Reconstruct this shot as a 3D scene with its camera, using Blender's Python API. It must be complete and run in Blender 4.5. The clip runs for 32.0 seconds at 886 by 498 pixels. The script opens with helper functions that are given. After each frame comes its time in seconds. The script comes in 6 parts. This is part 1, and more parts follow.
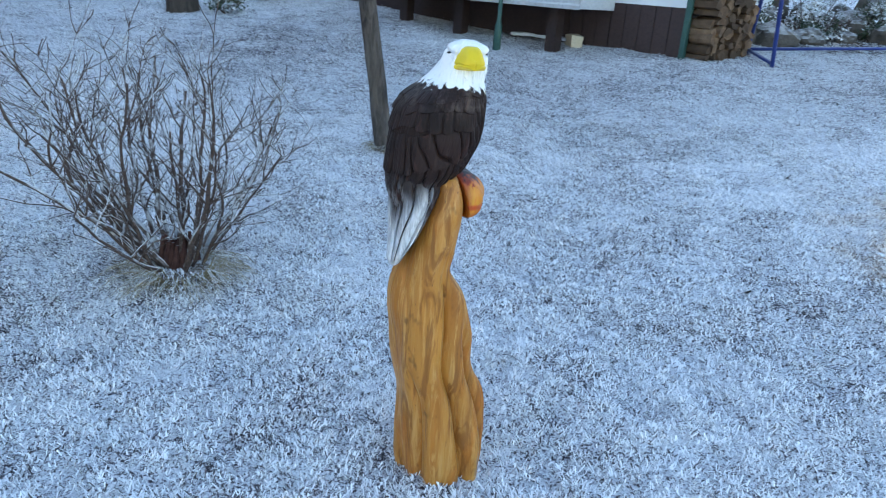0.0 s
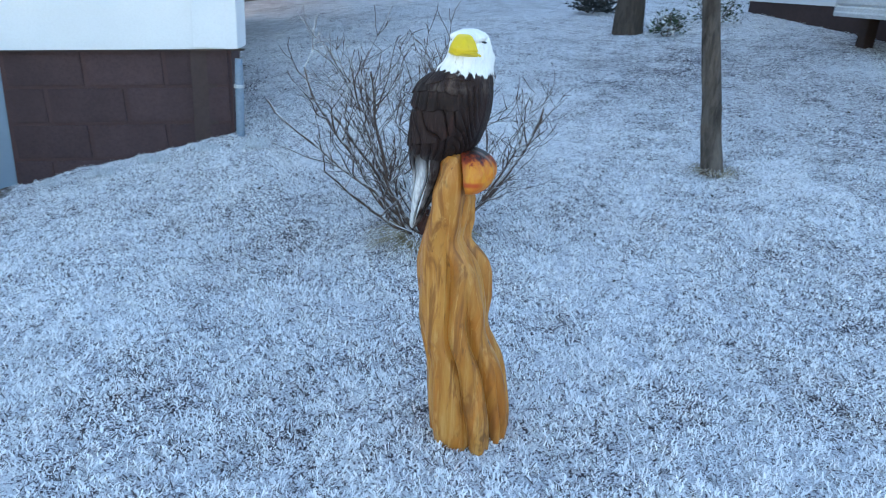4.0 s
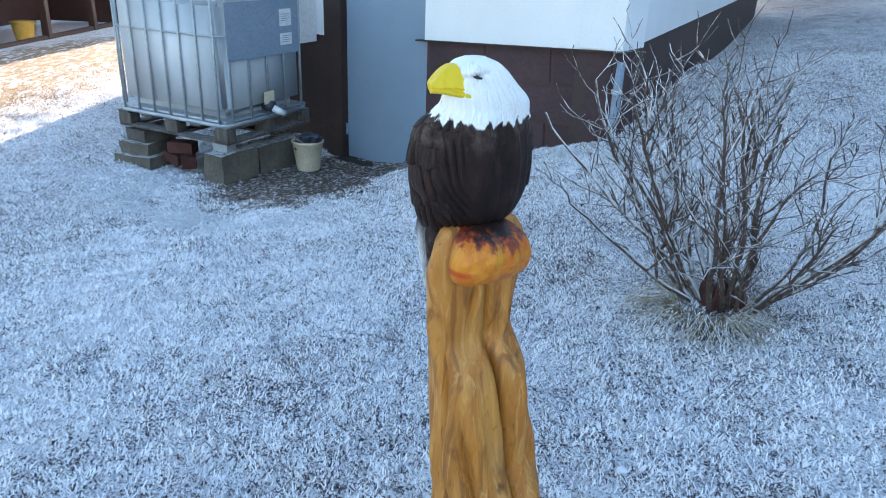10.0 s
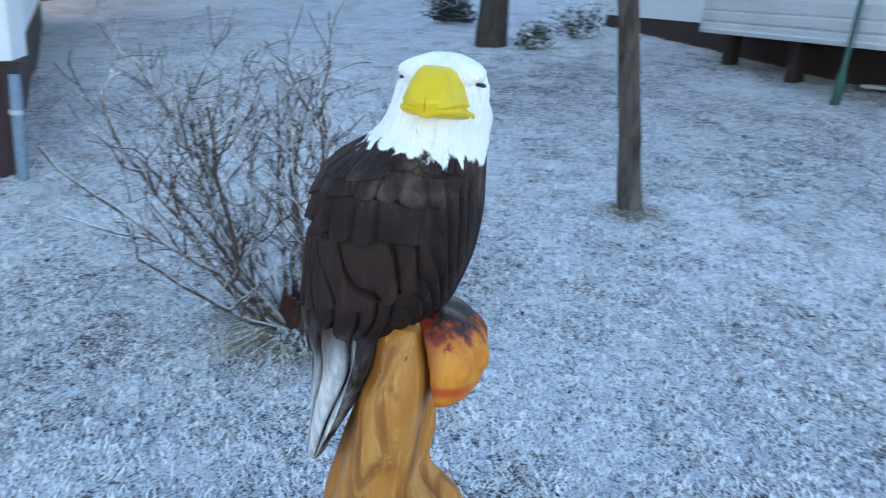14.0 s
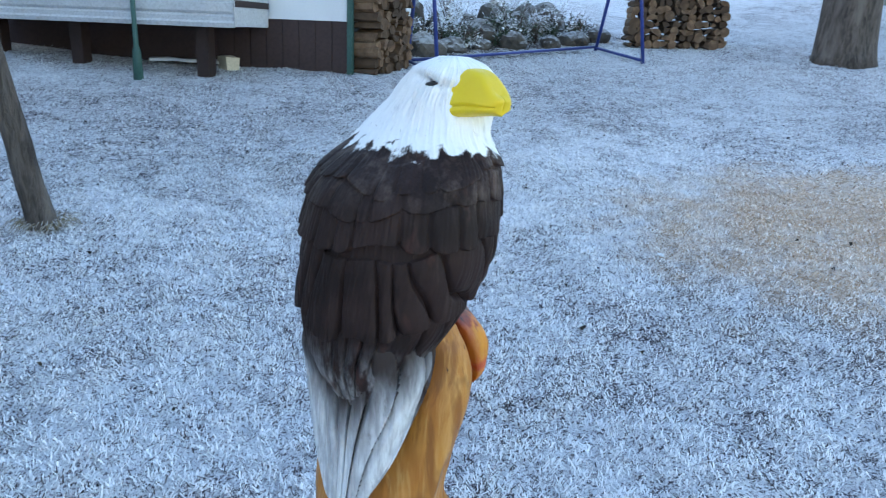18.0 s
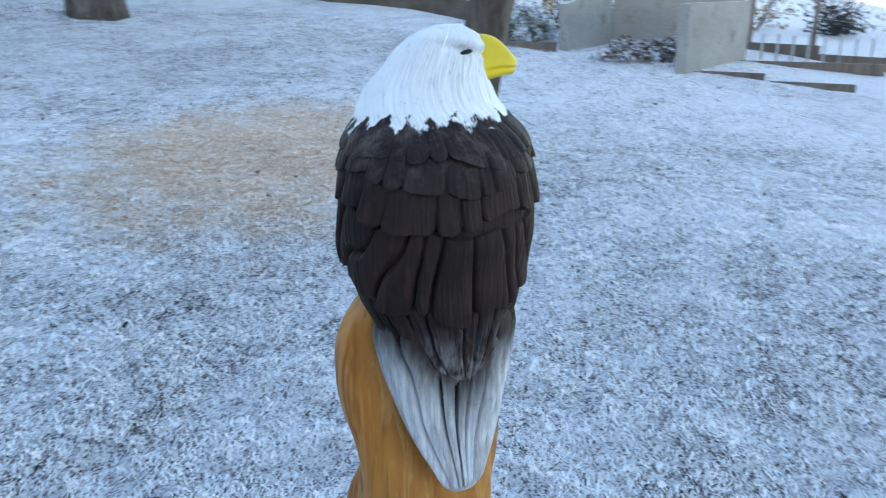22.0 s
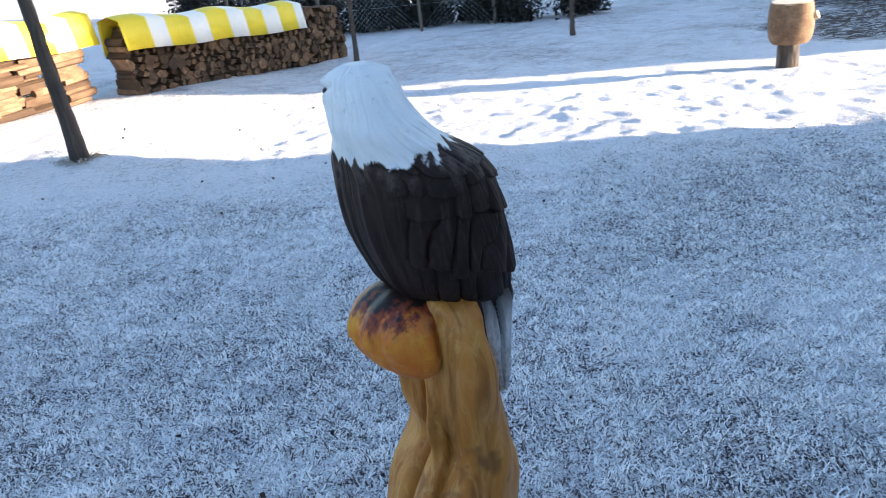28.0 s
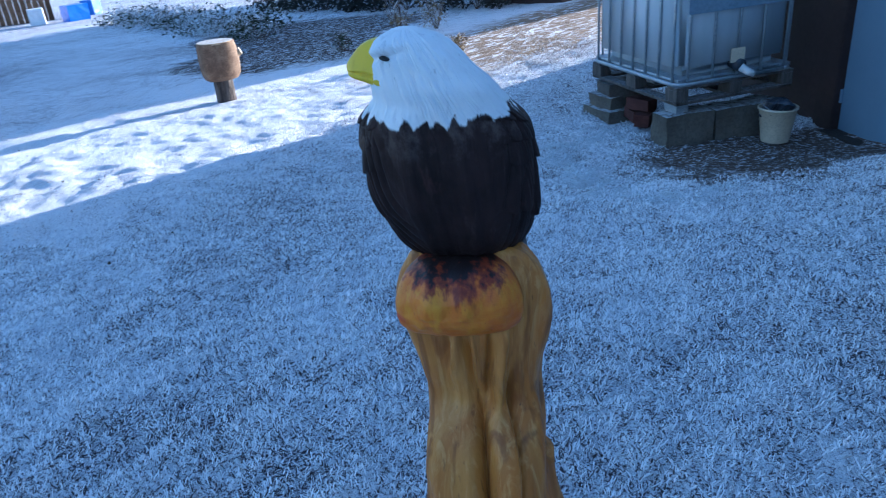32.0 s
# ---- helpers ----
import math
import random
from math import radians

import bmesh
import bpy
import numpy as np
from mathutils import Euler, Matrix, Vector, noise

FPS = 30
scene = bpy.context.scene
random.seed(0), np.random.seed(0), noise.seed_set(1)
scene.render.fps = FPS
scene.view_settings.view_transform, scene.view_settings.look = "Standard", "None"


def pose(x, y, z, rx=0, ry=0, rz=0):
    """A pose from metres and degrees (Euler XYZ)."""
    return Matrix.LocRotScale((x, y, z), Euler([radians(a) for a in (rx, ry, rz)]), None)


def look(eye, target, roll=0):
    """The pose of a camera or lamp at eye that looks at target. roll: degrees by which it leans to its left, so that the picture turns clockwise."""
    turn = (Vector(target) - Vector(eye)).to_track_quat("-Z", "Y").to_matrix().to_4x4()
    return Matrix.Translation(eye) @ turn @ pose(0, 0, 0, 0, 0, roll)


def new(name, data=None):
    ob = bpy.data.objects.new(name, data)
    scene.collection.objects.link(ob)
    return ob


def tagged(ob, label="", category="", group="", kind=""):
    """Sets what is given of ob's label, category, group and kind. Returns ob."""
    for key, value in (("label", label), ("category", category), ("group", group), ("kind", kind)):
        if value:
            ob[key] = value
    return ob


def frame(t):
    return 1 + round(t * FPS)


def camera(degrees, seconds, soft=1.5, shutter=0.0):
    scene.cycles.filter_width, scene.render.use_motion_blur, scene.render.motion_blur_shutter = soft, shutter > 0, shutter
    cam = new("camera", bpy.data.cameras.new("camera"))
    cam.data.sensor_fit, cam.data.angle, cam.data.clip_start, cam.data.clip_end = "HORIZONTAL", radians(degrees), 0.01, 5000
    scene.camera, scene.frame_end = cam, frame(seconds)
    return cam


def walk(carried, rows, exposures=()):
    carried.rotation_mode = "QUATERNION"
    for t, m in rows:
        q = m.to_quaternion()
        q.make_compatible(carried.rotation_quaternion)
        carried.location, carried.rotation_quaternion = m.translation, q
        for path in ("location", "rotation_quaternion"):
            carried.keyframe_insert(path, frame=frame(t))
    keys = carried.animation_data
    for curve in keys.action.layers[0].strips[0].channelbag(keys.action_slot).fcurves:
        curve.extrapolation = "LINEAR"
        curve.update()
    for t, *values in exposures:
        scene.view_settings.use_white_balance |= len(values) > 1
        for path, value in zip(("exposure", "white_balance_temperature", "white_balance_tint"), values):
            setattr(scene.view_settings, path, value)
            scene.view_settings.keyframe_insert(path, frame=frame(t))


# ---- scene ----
cam = camera(62.9, 32.0, 1.0, 0.4)
METRES, EYE, TILT, LEAN, TURN = 8.26, 1.343, 3.5, -1.7, 0.0
ROWS = [
    (0.0, -0.00036, -0.00019, -0.00009, 1.044, -23.469, -2.352),
    (0.5, 0.01670, -0.00415, -0.00180, 5.672, -22.612, -1.141),
    (1.0, 0.03767, -0.01341, -0.00293, 11.852, -22.064, -1.800),
    (1.5, 0.05719, -0.00868, -0.00530, 15.956, -21.745, -0.997),
    (2.0, 0.07430, -0.00116, -0.00436, 20.896, -21.486, 0.858),
    (2.5, 0.09516, 0.00359, -0.00585, 24.986, -21.356, -0.001),
    (3.0, 0.11720, 0.00527, -0.00491, 29.168, -21.819, -0.660),
    (3.5, 0.13049, 0.01449, -0.00635, 34.742, -21.888, -0.200),
    (5.5, 0.18572, 0.07870, -0.00472, 55.407, -22.462, 1.670),
    (6.0, 0.18834, 0.09994, -0.00580, 62.129, -22.543, 2.127),
    (6.5, 0.19299, 0.11684, -0.00486, 66.304, -22.866, 2.665),
    (7.0, 0.20209, 0.13101, -0.00494, 71.162, -23.052, 1.910),
    (7.5, 0.21133, 0.13997, -0.00368, 74.872, -23.626, 2.015),
    (8.0, 0.21043, 0.14907, -0.00461, 77.197, -23.494, 3.248),
    (8.5, 0.19926, 0.16205, -0.00537, 79.310, -23.092, 2.731),
    (9.0, 0.18595, 0.17421, -0.00491, 81.780, -22.543, 3.518),
    (9.5, 0.17565, 0.17872, -0.00634, 83.036, -22.257, 3.334),
    (10.0, 0.15936, 0.18063, -0.00794, 81.480, -21.679, 1.687),
    (10.5, 0.14372, 0.17751, -0.01056, 81.042, -21.051, 2.536),
    (11.0, 0.13092, 0.17301, -0.01285, 75.998, -21.099, 0.176),
    (11.5, 0.11658, 0.16277, -0.01307, 65.282, -20.835, 1.701),
    (12.0, 0.10556, 0.15256, -0.01479, 57.851, -21.042, 1.206),
    (12.5, 0.09246, 0.14836, -0.01655, 53.547, -21.716, -0.916),
    (13.0, 0.07647, 0.14348, -0.01616, 46.274, -21.745, 0.529),
    (13.5, 0.06386, 0.13442, -0.01690, 39.487, -21.548, -1.018),
    (14.0, 0.04939, 0.12171, -0.01641, 27.758, -21.204, -1.747),
    (14.5, 0.03694, 0.11582, -0.01669, 17.372, -21.356, -2.933),
    (16.5, -0.01355, 0.10925, -0.01667, -10.391, -23.877, -3.135),
    (17.0, -0.02649, 0.10535, -0.01544, -18.537, -23.251, -3.922),
    (17.5, -0.03731, 0.10919, -0.01662, -23.337, -21.926, -4.614),
    (18.0, -0.04940, 0.11774, -0.01610, -28.926, -20.723, -2.373),
    (18.5, -0.05905, 0.12327, -0.01644, -31.868, -20.139, -4.120),
    (19.0, -0.07154, 0.12933, -0.01796, -39.423, -19.479, -3.272),
    (19.5, -0.08555, 0.13458, -0.01827, -48.438, -18.916, -3.245),
    (20.0, -0.09561, 0.14278, -0.01945, -55.823, -18.995, -3.727),
    (20.5, -0.10018, 0.15777, -0.02166, -62.245, -19.139, -3.059),
    (21.0, -0.10285, 0.17272, -0.02060, -67.842, -20.354, -2.890),
    (21.5, -0.10503, 0.18812, -0.02204, -73.974, -21.046, -3.242),
    (22.0, -0.10752, 0.20370, -0.01871, -86.079, -21.442, -2.512),
    (22.5, -0.10318, 0.21593, -0.01813, -94.749, -21.845, -2.945),
    (23.0, -0.09445, 0.22636, -0.01895, -100.502, -21.654, -2.196),
    (23.5, -0.08931, 0.23432, -0.01952, -106.533, -22.498, -1.907),
    (24.0, -0.08481, 0.24685, -0.01971, -116.017, -22.855, -0.868),
    (24.5, -0.07987, 0.26254, -0.01891, -126.792, -22.914, -1.206),
    (25.0, -0.06699, 0.26961, -0.02085, -137.881, -22.610, 0.312),
    (25.5, -0.05207, 0.27486, -0.01930, -148.759, -23.849, -0.527),
    (26.0, -0.04430, 0.28329, -0.01915, -154.458, -25.397, 0.488),
    (26.5, -0.03292, 0.29816, -0.01631, -167.012, -24.332, 1.318),
    (28.5, 0.01713, 0.33189, -0.01480, -193.031, -20.787, 4.781),
    (29.0, 0.03010, 0.33067, -0.01624, -200.706, -21.134, 4.054),
    (29.5, 0.04098, 0.32244, -0.01869, -207.333, -21.367, 6.583),
    (30.0, 0.04830, 0.31719, -0.01705, -212.521, -21.534, 5.856),
    (30.5, 0.06200, 0.31279, -0.01628, -219.056, -21.373, 6.626),
    (31.0, 0.07700, 0.30672, -0.01535, -226.126, -21.968, 7.078),
    (31.5, 0.08632, 0.29448, -0.01892, -230.585, -22.338, 6.353),
    (32.0, 0.09460, 0.28225, -0.01726, -235.054, -22.141, 6.691),
]
EXPO = [(0.0, 3.10, 5950, 14), (20.0, 3.10, 6000, 14), (22.0, 3.15, 6200, 14), (23.5, 3.3, 6500, 13), (25.5, 2.9, 6050, 14), (28.5, 2.5, 5750, 15), (30.0, 2.15, 5060, 13), (31.0, 2.03, 4520, 13), (32.0, 2.00, 4430, 12)]
walk(cam, [(t, pose(0, 0, EYE, TILT, LEAN, TURN) @ pose(METRES * x, METRES * y, METRES * z, 90 + pitch, roll, yaw)) for t, x, y, z, yaw, pitch, roll in ROWS], EXPO)

# ---- light: a low winter sun that the house keeps off the lawn, and the sky ----
SUN_AZ, SUN_EL = radians(165.5), radians(7.5)
world = bpy.data.worlds.new("sky")
scene.world = world
world.use_nodes = True
sky = world.node_tree.nodes.new("ShaderNodeTexSky")
sky.sky_type, sky.sun_disc, sky.sun_elevation, sky.sun_rotation = "NISHITA", False, SUN_EL, math.pi / 2 - SUN_AZ
sky.air_density, sky.dust_density, sky.ozone_density = 1.0, 0.6, 1.0
back = world.node_tree.nodes["Background"]
back.inputs["Strength"].default_value = 0.10
world.node_tree.links.new(sky.outputs[0], back.inputs["Color"])
sun = new("sun", bpy.data.lights.new("sun", "SUN"))
sun.data.energy, sun.data.angle, sun.data.color = 5.0, radians(0.5), (1.0, 0.78, 0.52)
to_sun = Vector((math.cos(SUN_AZ) * math.cos(SUN_EL), math.sin(SUN_AZ) * math.cos(SUN_EL), math.sin(SUN_EL)))
sun.matrix_world = look(to_sun * 50, (0, 0, 0))


# ---- materials ----
class Nodes:
    """A small builder for node materials."""

    def __init__(self, name, rough=0.7, metal=0.0, spec=0.4):
        self.m = bpy.data.materials.new(name)
        self.m.use_nodes = True
        self.t = self.m.node_tree
        self.b = self.t.nodes["Principled BSDF"]
        self.b.inputs["Roughness"].default_value = rough
        self.b.inputs["Metallic"].default_value = metal
        self.b.inputs["Specular IOR Level"].default_value = spec
        self.coord = self.t.nodes.new("ShaderNodeTexCoord").outputs["Object"]

    def put(self, socket, value):
        if isinstance(value, bpy.types.NodeSocket):
            self.t.links.new(value, socket)
        elif isinstance(value, (tuple, list)) and len(value) == 3 and socket.type == "RGBA":
            socket.default_value = (*value, 1)
        else:
            socket.default_value = value

    def scaled(self, s):
        n = self.t.nodes.new("ShaderNodeMapping")
        self.t.links.new(self.coord, n.inputs[0])
        n.inputs["Scale"].default_value = s if isinstance(s, (tuple, list)) else (s, s, s)
        return n.outputs[0]

    def noise(self, s, detail=4.0, rough=0.6, warp=0.0):
        n = self.t.nodes.new("ShaderNodeTexNoise")
        self.t.links.new(self.scaled(s), n.inputs["Vector"])
        n.inputs["Scale"].default_value, n.inputs["Detail"].default_value = 1.0, detail
        n.inputs["Roughness"].default_value, n.inputs["Distortion"].default_value = rough, warp
        return n.outputs["Fac"]

    def ramp(self, fac, lo, hi, a=0.0, b=1.0):
        n = self.t.nodes.new("ShaderNodeMapRange")
        n.interpolation_type = "SMOOTHSTEP"
        for k, v in zip(("Value", "From Min", "From Max", "To Min", "To Max"), (fac, lo, hi, a, b)):
            self.put(n.inputs[k], v)
        return n.outputs[0]

    def mix(self, fac, a, b, how="MIX"):
        n = self.t.nodes.new("ShaderNodeMix")
        n.data_type, n.blend_type = "RGBA", how
        self.put(n.inputs[0], fac)
        self.put(n.inputs[6], a)
        self.put(n.inputs[7], b)
        return n.outputs[2]

    def math(self, how, a, b=0.0):
        n = self.t.nodes.new("ShaderNodeMath")
        n.operation = how
        self.put(n.inputs[0], a)
        self.put(n.inputs[1], b)
        return n.outputs[0]

    def axis(self, k):
        n = self.t.nodes.new("ShaderNodeSeparateXYZ")
        self.t.links.new(self.coord, n.inputs[0])
        return n.outputs[k]

    def up(self):
        n = self.t.nodes.new("ShaderNodeSeparateXYZ")
        self.t.links.new(self.t.nodes.new("ShaderNodeNewGeometry").outputs["Normal"], n.inputs[0])
        return n.outputs[2]

    def island(self):
        return self.t.nodes.new("ShaderNodeNewGeometry").outputs["Random Per Island"]

    def each(self):
        return self.t.nodes.new("ShaderNodeObjectInfo").outputs["Random"]

    def bump(self, height, strength=0.4, distance=0.01, base=None):
        n = self.t.nodes.new("ShaderNodeBump")
        n.inputs["Strength"].default_value, n.inputs["Distance"].default_value = strength, distance
        self.put(n.inputs["Height"], height)
        if base is not None:
            self.put(n.inputs["Normal"], base)
        self.put(self.b.inputs["Normal"], n.outputs[0])
        return n.outputs[0]

    def done(self, color, rough=None):
        self.put(self.b.inputs["Base Color"], color)
        if rough is not None:
            self.put(self.b.inputs["Roughness"], rough)
        return self.m


FROST = (0.80, 0.83, 0.88)


def surface(name, a, b, big=2.0, fine=40.0, rough=0.75, metal=0.0, bump=0.3, depth=0.004, frost=0.0, vary=0.0, stain=None, spec=0.4, speck=0.55):
    """A worn surface: two colours mixed at two scales, fine relief, and frost lying on what faces up."""
    n = Nodes(name, rough, metal, spec)
    wide, small = n.noise(big, 4), n.noise(fine, 5, 0.7)
    c = n.mix(n.ramp(wide, 0.3, 0.7), a, b)
    c = n.mix(n.ramp(small, 0.35, 0.75, 0.0, speck), c, tuple(0.55 * v for v in a))
    if stain:
        c = n.mix(n.ramp(n.noise(big * 2.7, 3), 0.55, 0.75, 0, 0.7), c, stain)
    if vary:
        c = n.mix(n.ramp(n.each(), 0, 1, 0, vary), c, tuple(0.3 * v for v in a))
    if frost:
        f = n.math("MULTIPLY", n.ramp(n.up(), 0.25, 0.8), n.ramp(n.noise(fine * 0.5, 4), 0.3, 0.6, 0.0, frost))
        c = n.mix(f, c, FROST)
    n.bump(n.math("ADD", small, n.math("MULTIPLY", wide, 0.6)), bump, depth)
    return n.done(c)


def streaked(name, a, b, stretch=(30, 30, 2), rough=0.7, bump=0.5, depth=0.006, frost=0.0, third=None, vary=0.0):
    """Wood or bark: colours drawn out along z."""
    n = Nodes(name, rough)
    grain, wide = n.noise(stretch, 5, 0.65, 0.6), n.noise(tuple(v * 0.22 for v in stretch), 3)
    c = n.mix(n.ramp(grain, 0.3, 0.7), a, b)
    c = n.mix(n.ramp(wide, 0.42, 0.75, 0, 0.8), c, third or tuple(0.6 * v for v in a))
    if vary:
        c = n.mix(n.ramp(n.each(), 0, 1, 0, vary), c, tuple(0.35 * v for v in a))
    if frost:
        f = n.math("MULTIPLY", n.ramp(n.up(), 0.1, 0.7), n.ramp(n.noise(60, 4), 0.35, 0.6, 0, frost))
        c = n.mix(f, c, FROST)
    n.bump(grain, bump, depth)
    return n.done(c)


def patches(n, rough):
    """Masks of a painted patch of reflected sun and of the bare places: trodden soil before the door, dug bed, rings
    round the stems, thin frost uphill.
    """
    px, py = n.axis(0), n.axis(1)

    def blob(x, y, rx, ry, soft, much=1.6):
        dx, dy = n.math("MULTIPLY", n.math("SUBTRACT", px, x), 1 / rx), n.math("MULTIPLY", n.math("SUBTRACT", py, y), 1 / ry)
        d = n.math("ADD", n.math("MULTIPLY", dx, dx), n.math("MULTIPLY", dy, dy))
        d = n.math("ADD", d, n.math("MULTIPLY", n.math("SUBTRACT", rough, 0.5), much))
        return n.ramp(d, 1 - soft, 1 + soft, 1.0, 0.0)

    # pool of warm reflected sunlight, put into the ground colour
    sun_patch = blob(3.8, 3.15, 1.45, 1.15, 1.0, 3.0)
    soil = n.math("MAXIMUM", blob(-4.15, 1.20, 0.95, 0.70, 0.55, 2.8), blob(-4.7, 1.75, 0.6, 0.5, 0.3, 1.6))
    bed = n.math("MAXIMUM", blob(-7.5, -6.4, 1.9, 1.9, 0.3), blob(-9.9, -8.6, 2.3, 2.5, 0.3))
    bed = n.math("MAXIMUM", bed, blob(5.1, 10.0, 2.3, 1.1, 0.3))
    plot = blob(-9.8, -2.7, 4.4, 1.5, 0.5)
    rings = n.math("MAXIMUM", n.math("MAXIMUM", blob(4.88, 1.89, 0.36, 0.34, 0.7, 2.6), blob(-0.41, 5.15, 0.10, 0.10, 0.6)), blob(-1.17, 3.06, 0.26, 0.24, 0.9, 3.0))
    thin = n.math("MAXIMUM", blob(2.0, 8.3, 5.5, 2.9, 0.5), blob(9.0, 6.5, 4.0, 4.2, 0.6))
    return sun_patch, soil, bed, plot, rings, thin


def lawn_material():
    n = Nodes("frosted_lawn", 0.95, spec=0.08)
    wide, mid, fine, tiny = n.noise(0.55, 4), n.noise(3.2, 5, 0.65), n.noise(30, 6, 0.75), n.noise(115, 4, 0.72)
    streak = n.noise((9, 16, 9), 5, 0.7, 0.6)
    sun_patch, soil, bed, plot, rings, thin = patches(n, mid)
    v = n.math("ADD", tiny, n.math("MULTIPLY", n.math("SUBTRACT", mid, 0.5), 0.24))
    v = n.math("ADD", v, n.math("MULTIPLY", n.math("SUBTRACT", fine, 0.5), 0.45))
    # drawn-out bands of tone that also stand in for the hummocks' shading
    v = n.math("ADD", v, n.math("MULTIPLY", n.math("SUBTRACT", streak, 0.5), 0.22))
    v = n.math("ADD", v, n.math("MULTIPLY", n.math("SUBTRACT", wide, 0.5), 0.22))
    v = n.math("SUBTRACT", v, n.math("MULTIPLY", thin, 0.02))
    # whiter along the sunlit strip: some of the sun's glare is in the colour
    v = n.math("ADD", v, n.math("MULTIPLY", n.ramp(n.axis(1), -1.2, -2.4, 0.0, 0.07), n.ramp(n.axis(1), -7.0, -4.6)))
    v = n.math("ADD", v, n.ramp(n.axis(0), 3.0, 6.0, 0.0, 0.03))
    earth = n.mix(n.ramp(fine, 0.4, 0.6), (0.066, 0.056, 0.062), (0.095, 0.075, 0.100))
    dull = n.mix(n.ramp(fine, 0.35, 0.65), (0.31, 0.30, 0.325), (0.50, 0.48, 0.515))
    white = n.mix(n.ramp(tiny, 0.45, 0.65), (0.70, 0.715, 0.76), (0.92, 0.915, 0.94))
    white = n.mix(n.math("MULTIPLY", thin, 0.7), white, (0.58, 0.605, 0.635))
    c = n.mix(n.ramp(v, 0.39, 0.45), earth, dull)
    c = n.mix(n.ramp(v, 0.43, 0.52), c, white)
    # warm tint in place of the reflected sun
    c = n.mix(n.math("MULTIPLY", sun_patch, n.ramp(tiny, 0.44, 0.62, 0.95, 0.45)), c, n.mix(n.ramp(fine, 0.36, 0.62), (0.46, 0.315, 0.205), (0.80, 0.59, 0.41)))
    c = n.mix(n.math("MULTIPLY", rings, n.ramp(tiny, 0.42, 0.60, 0.95, 0.4)), c, n.mix(n.ramp(mid, 0.35, 0.65), (0.20, 0.14, 0.09), (0.13, 0.10, 0.06)))
    c = n.mix(n.math("MULTIPLY", soil, n.ramp(n.math("ADD", fine, n.math("MULTIPLY", streak, 0.3)), 0.66, 0.76, 1.0, 0.25)), c, n.mix(n.ramp(fine, 0.35, 0.65), (0.095, 0.072, 0.058), (0.180, 0.142, 0.115)))
    c = n.mix(n.math("MULTIPLY", bed, n.ramp(streak, 0.50, 0.58, 0.97, 0.15)), c, n.mix(mid, (0.05, 0.036, 0.030), (0.085, 0.062, 0.05)))
    c = n.mix(n.math("MULTIPLY", plot, n.ramp(n.noise((4, 12, 6), 4, 0.65, 0.4), 0.52, 0.60, 0.95, 0.1)), c, n.mix(fine, (0.16, 0.11, 0.07), (0.30, 0.22, 0.14)))
    n.bump(n.math("ADD", fine, n.math("ADD", streak, n.math("MULTIPLY", tiny, 0.9))), 0.8, 0.02)
    return n.done(c)


def blade_material():
    n = Nodes("frosted_grass_blades", 0.8, spec=0.15)
    r, mid = n.island(), n.noise(3.2, 5, 0.65)
    sun_patch, soil, bed, plot, rings, thin = patches(n, mid)
    s = n.math("ADD", r, n.math("MULTIPLY", n.math("SUBTRACT", mid, 0.5), 0.7))
    s = n.math("ADD", s, n.math("MULTIPLY", n.math("SUBTRACT", n.noise(0.55, 4), 0.5), 0.7))
    s = n.math("ADD", s, n.math("MULTIPLY", n.math("SUBTRACT", n.noise(22, 4, 0.7), 0.5), 0.6))
    s = n.math("SUBTRACT", s, n.math("MULTIPLY", thin, 0.05))
    c = n.mix(n.ramp(s, 0.06, 0.17), n.mix(r, (0.085, 0.076, 0.080), (0.14, 0.105, 0.125)), (0.44, 0.43, 0.445))
    white = n.mix(n.math("MULTIPLY", thin, 0.55), n.mix(r, (0.86, 0.87, 0.90), (0.99, 0.985, 0.99)), (0.68, 0.70, 0.73))
    c = n.mix(n.ramp(s, 0.17, 0.34), c, white)
    # blades take the same painted warm light
    c = n.mix(n.math("MULTIPLY", sun_patch, n.ramp(r, 0.60, 0.80, 0.92, 0.3)), c, n.mix(r, (0.50, 0.35, 0.235), (0.88, 0.66, 0.47)))
    return n.done(c)


M = {}
M["lawn"] = lawn_material()
M["blades"] = blade_material()
M["bark"] = streaked("grey_bark", (0.030, 0.023, 0.020), (0.120, 0.098, 0.083), (30, 30, 6), 0.9, 1.0, 0.03, 0.15, (0.175, 0.150, 0.130))
M["dark_bark"] = streaked("dark_bark", (0.045, 0.035, 0.03), (0.10, 0.08, 0.065), (26, 26, 4), 0.9, 1.0, 0.02, 0.1)
def twig_material():
    """Brown bark with a crust of rime on the upper sides and in scattered patches."""
    n = Nodes("rimed_twig_bark", 0.85)
    small, patch = n.noise(90, 4, 0.7), n.noise(17, 4, 0.65)
    c = n.mix(n.ramp(small, 0.35, 0.7), (0.050, 0.032, 0.027), (0.135, 0.092, 0.074))
    lie = n.math("ADD", n.math("MULTIPLY", n.up(), 0.42), patch)
    c = n.mix(n.ramp(lie, 0.51, 0.76, 0, 0.9), c, (0.72, 0.73, 0.75))
    n.bump(small, 0.4, 0.004)
    return n.done(c)


M["twig"] = twig_material()
M["stool"] = surface("red_brown_stool", (0.060, 0.024, 0.018), (0.115, 0.048, 0.036), 12, 70, 0.9, bump=0.8, depth=0.01, frost=0.25)
M["render_white"] = surface("white_render", (0.67, 0.69, 0.72), (0.74, 0.76, 0.79), 0.8, 60, 0.8, bump=0.15, depth=0.002, speck=0.12)
M["block"] = surface("brown_painted_block", (0.056, 0.033, 0.036), (0.078, 0.046, 0.050), 2.5, 50, 0.85, bump=0.35, depth=0.004, vary=0.25)
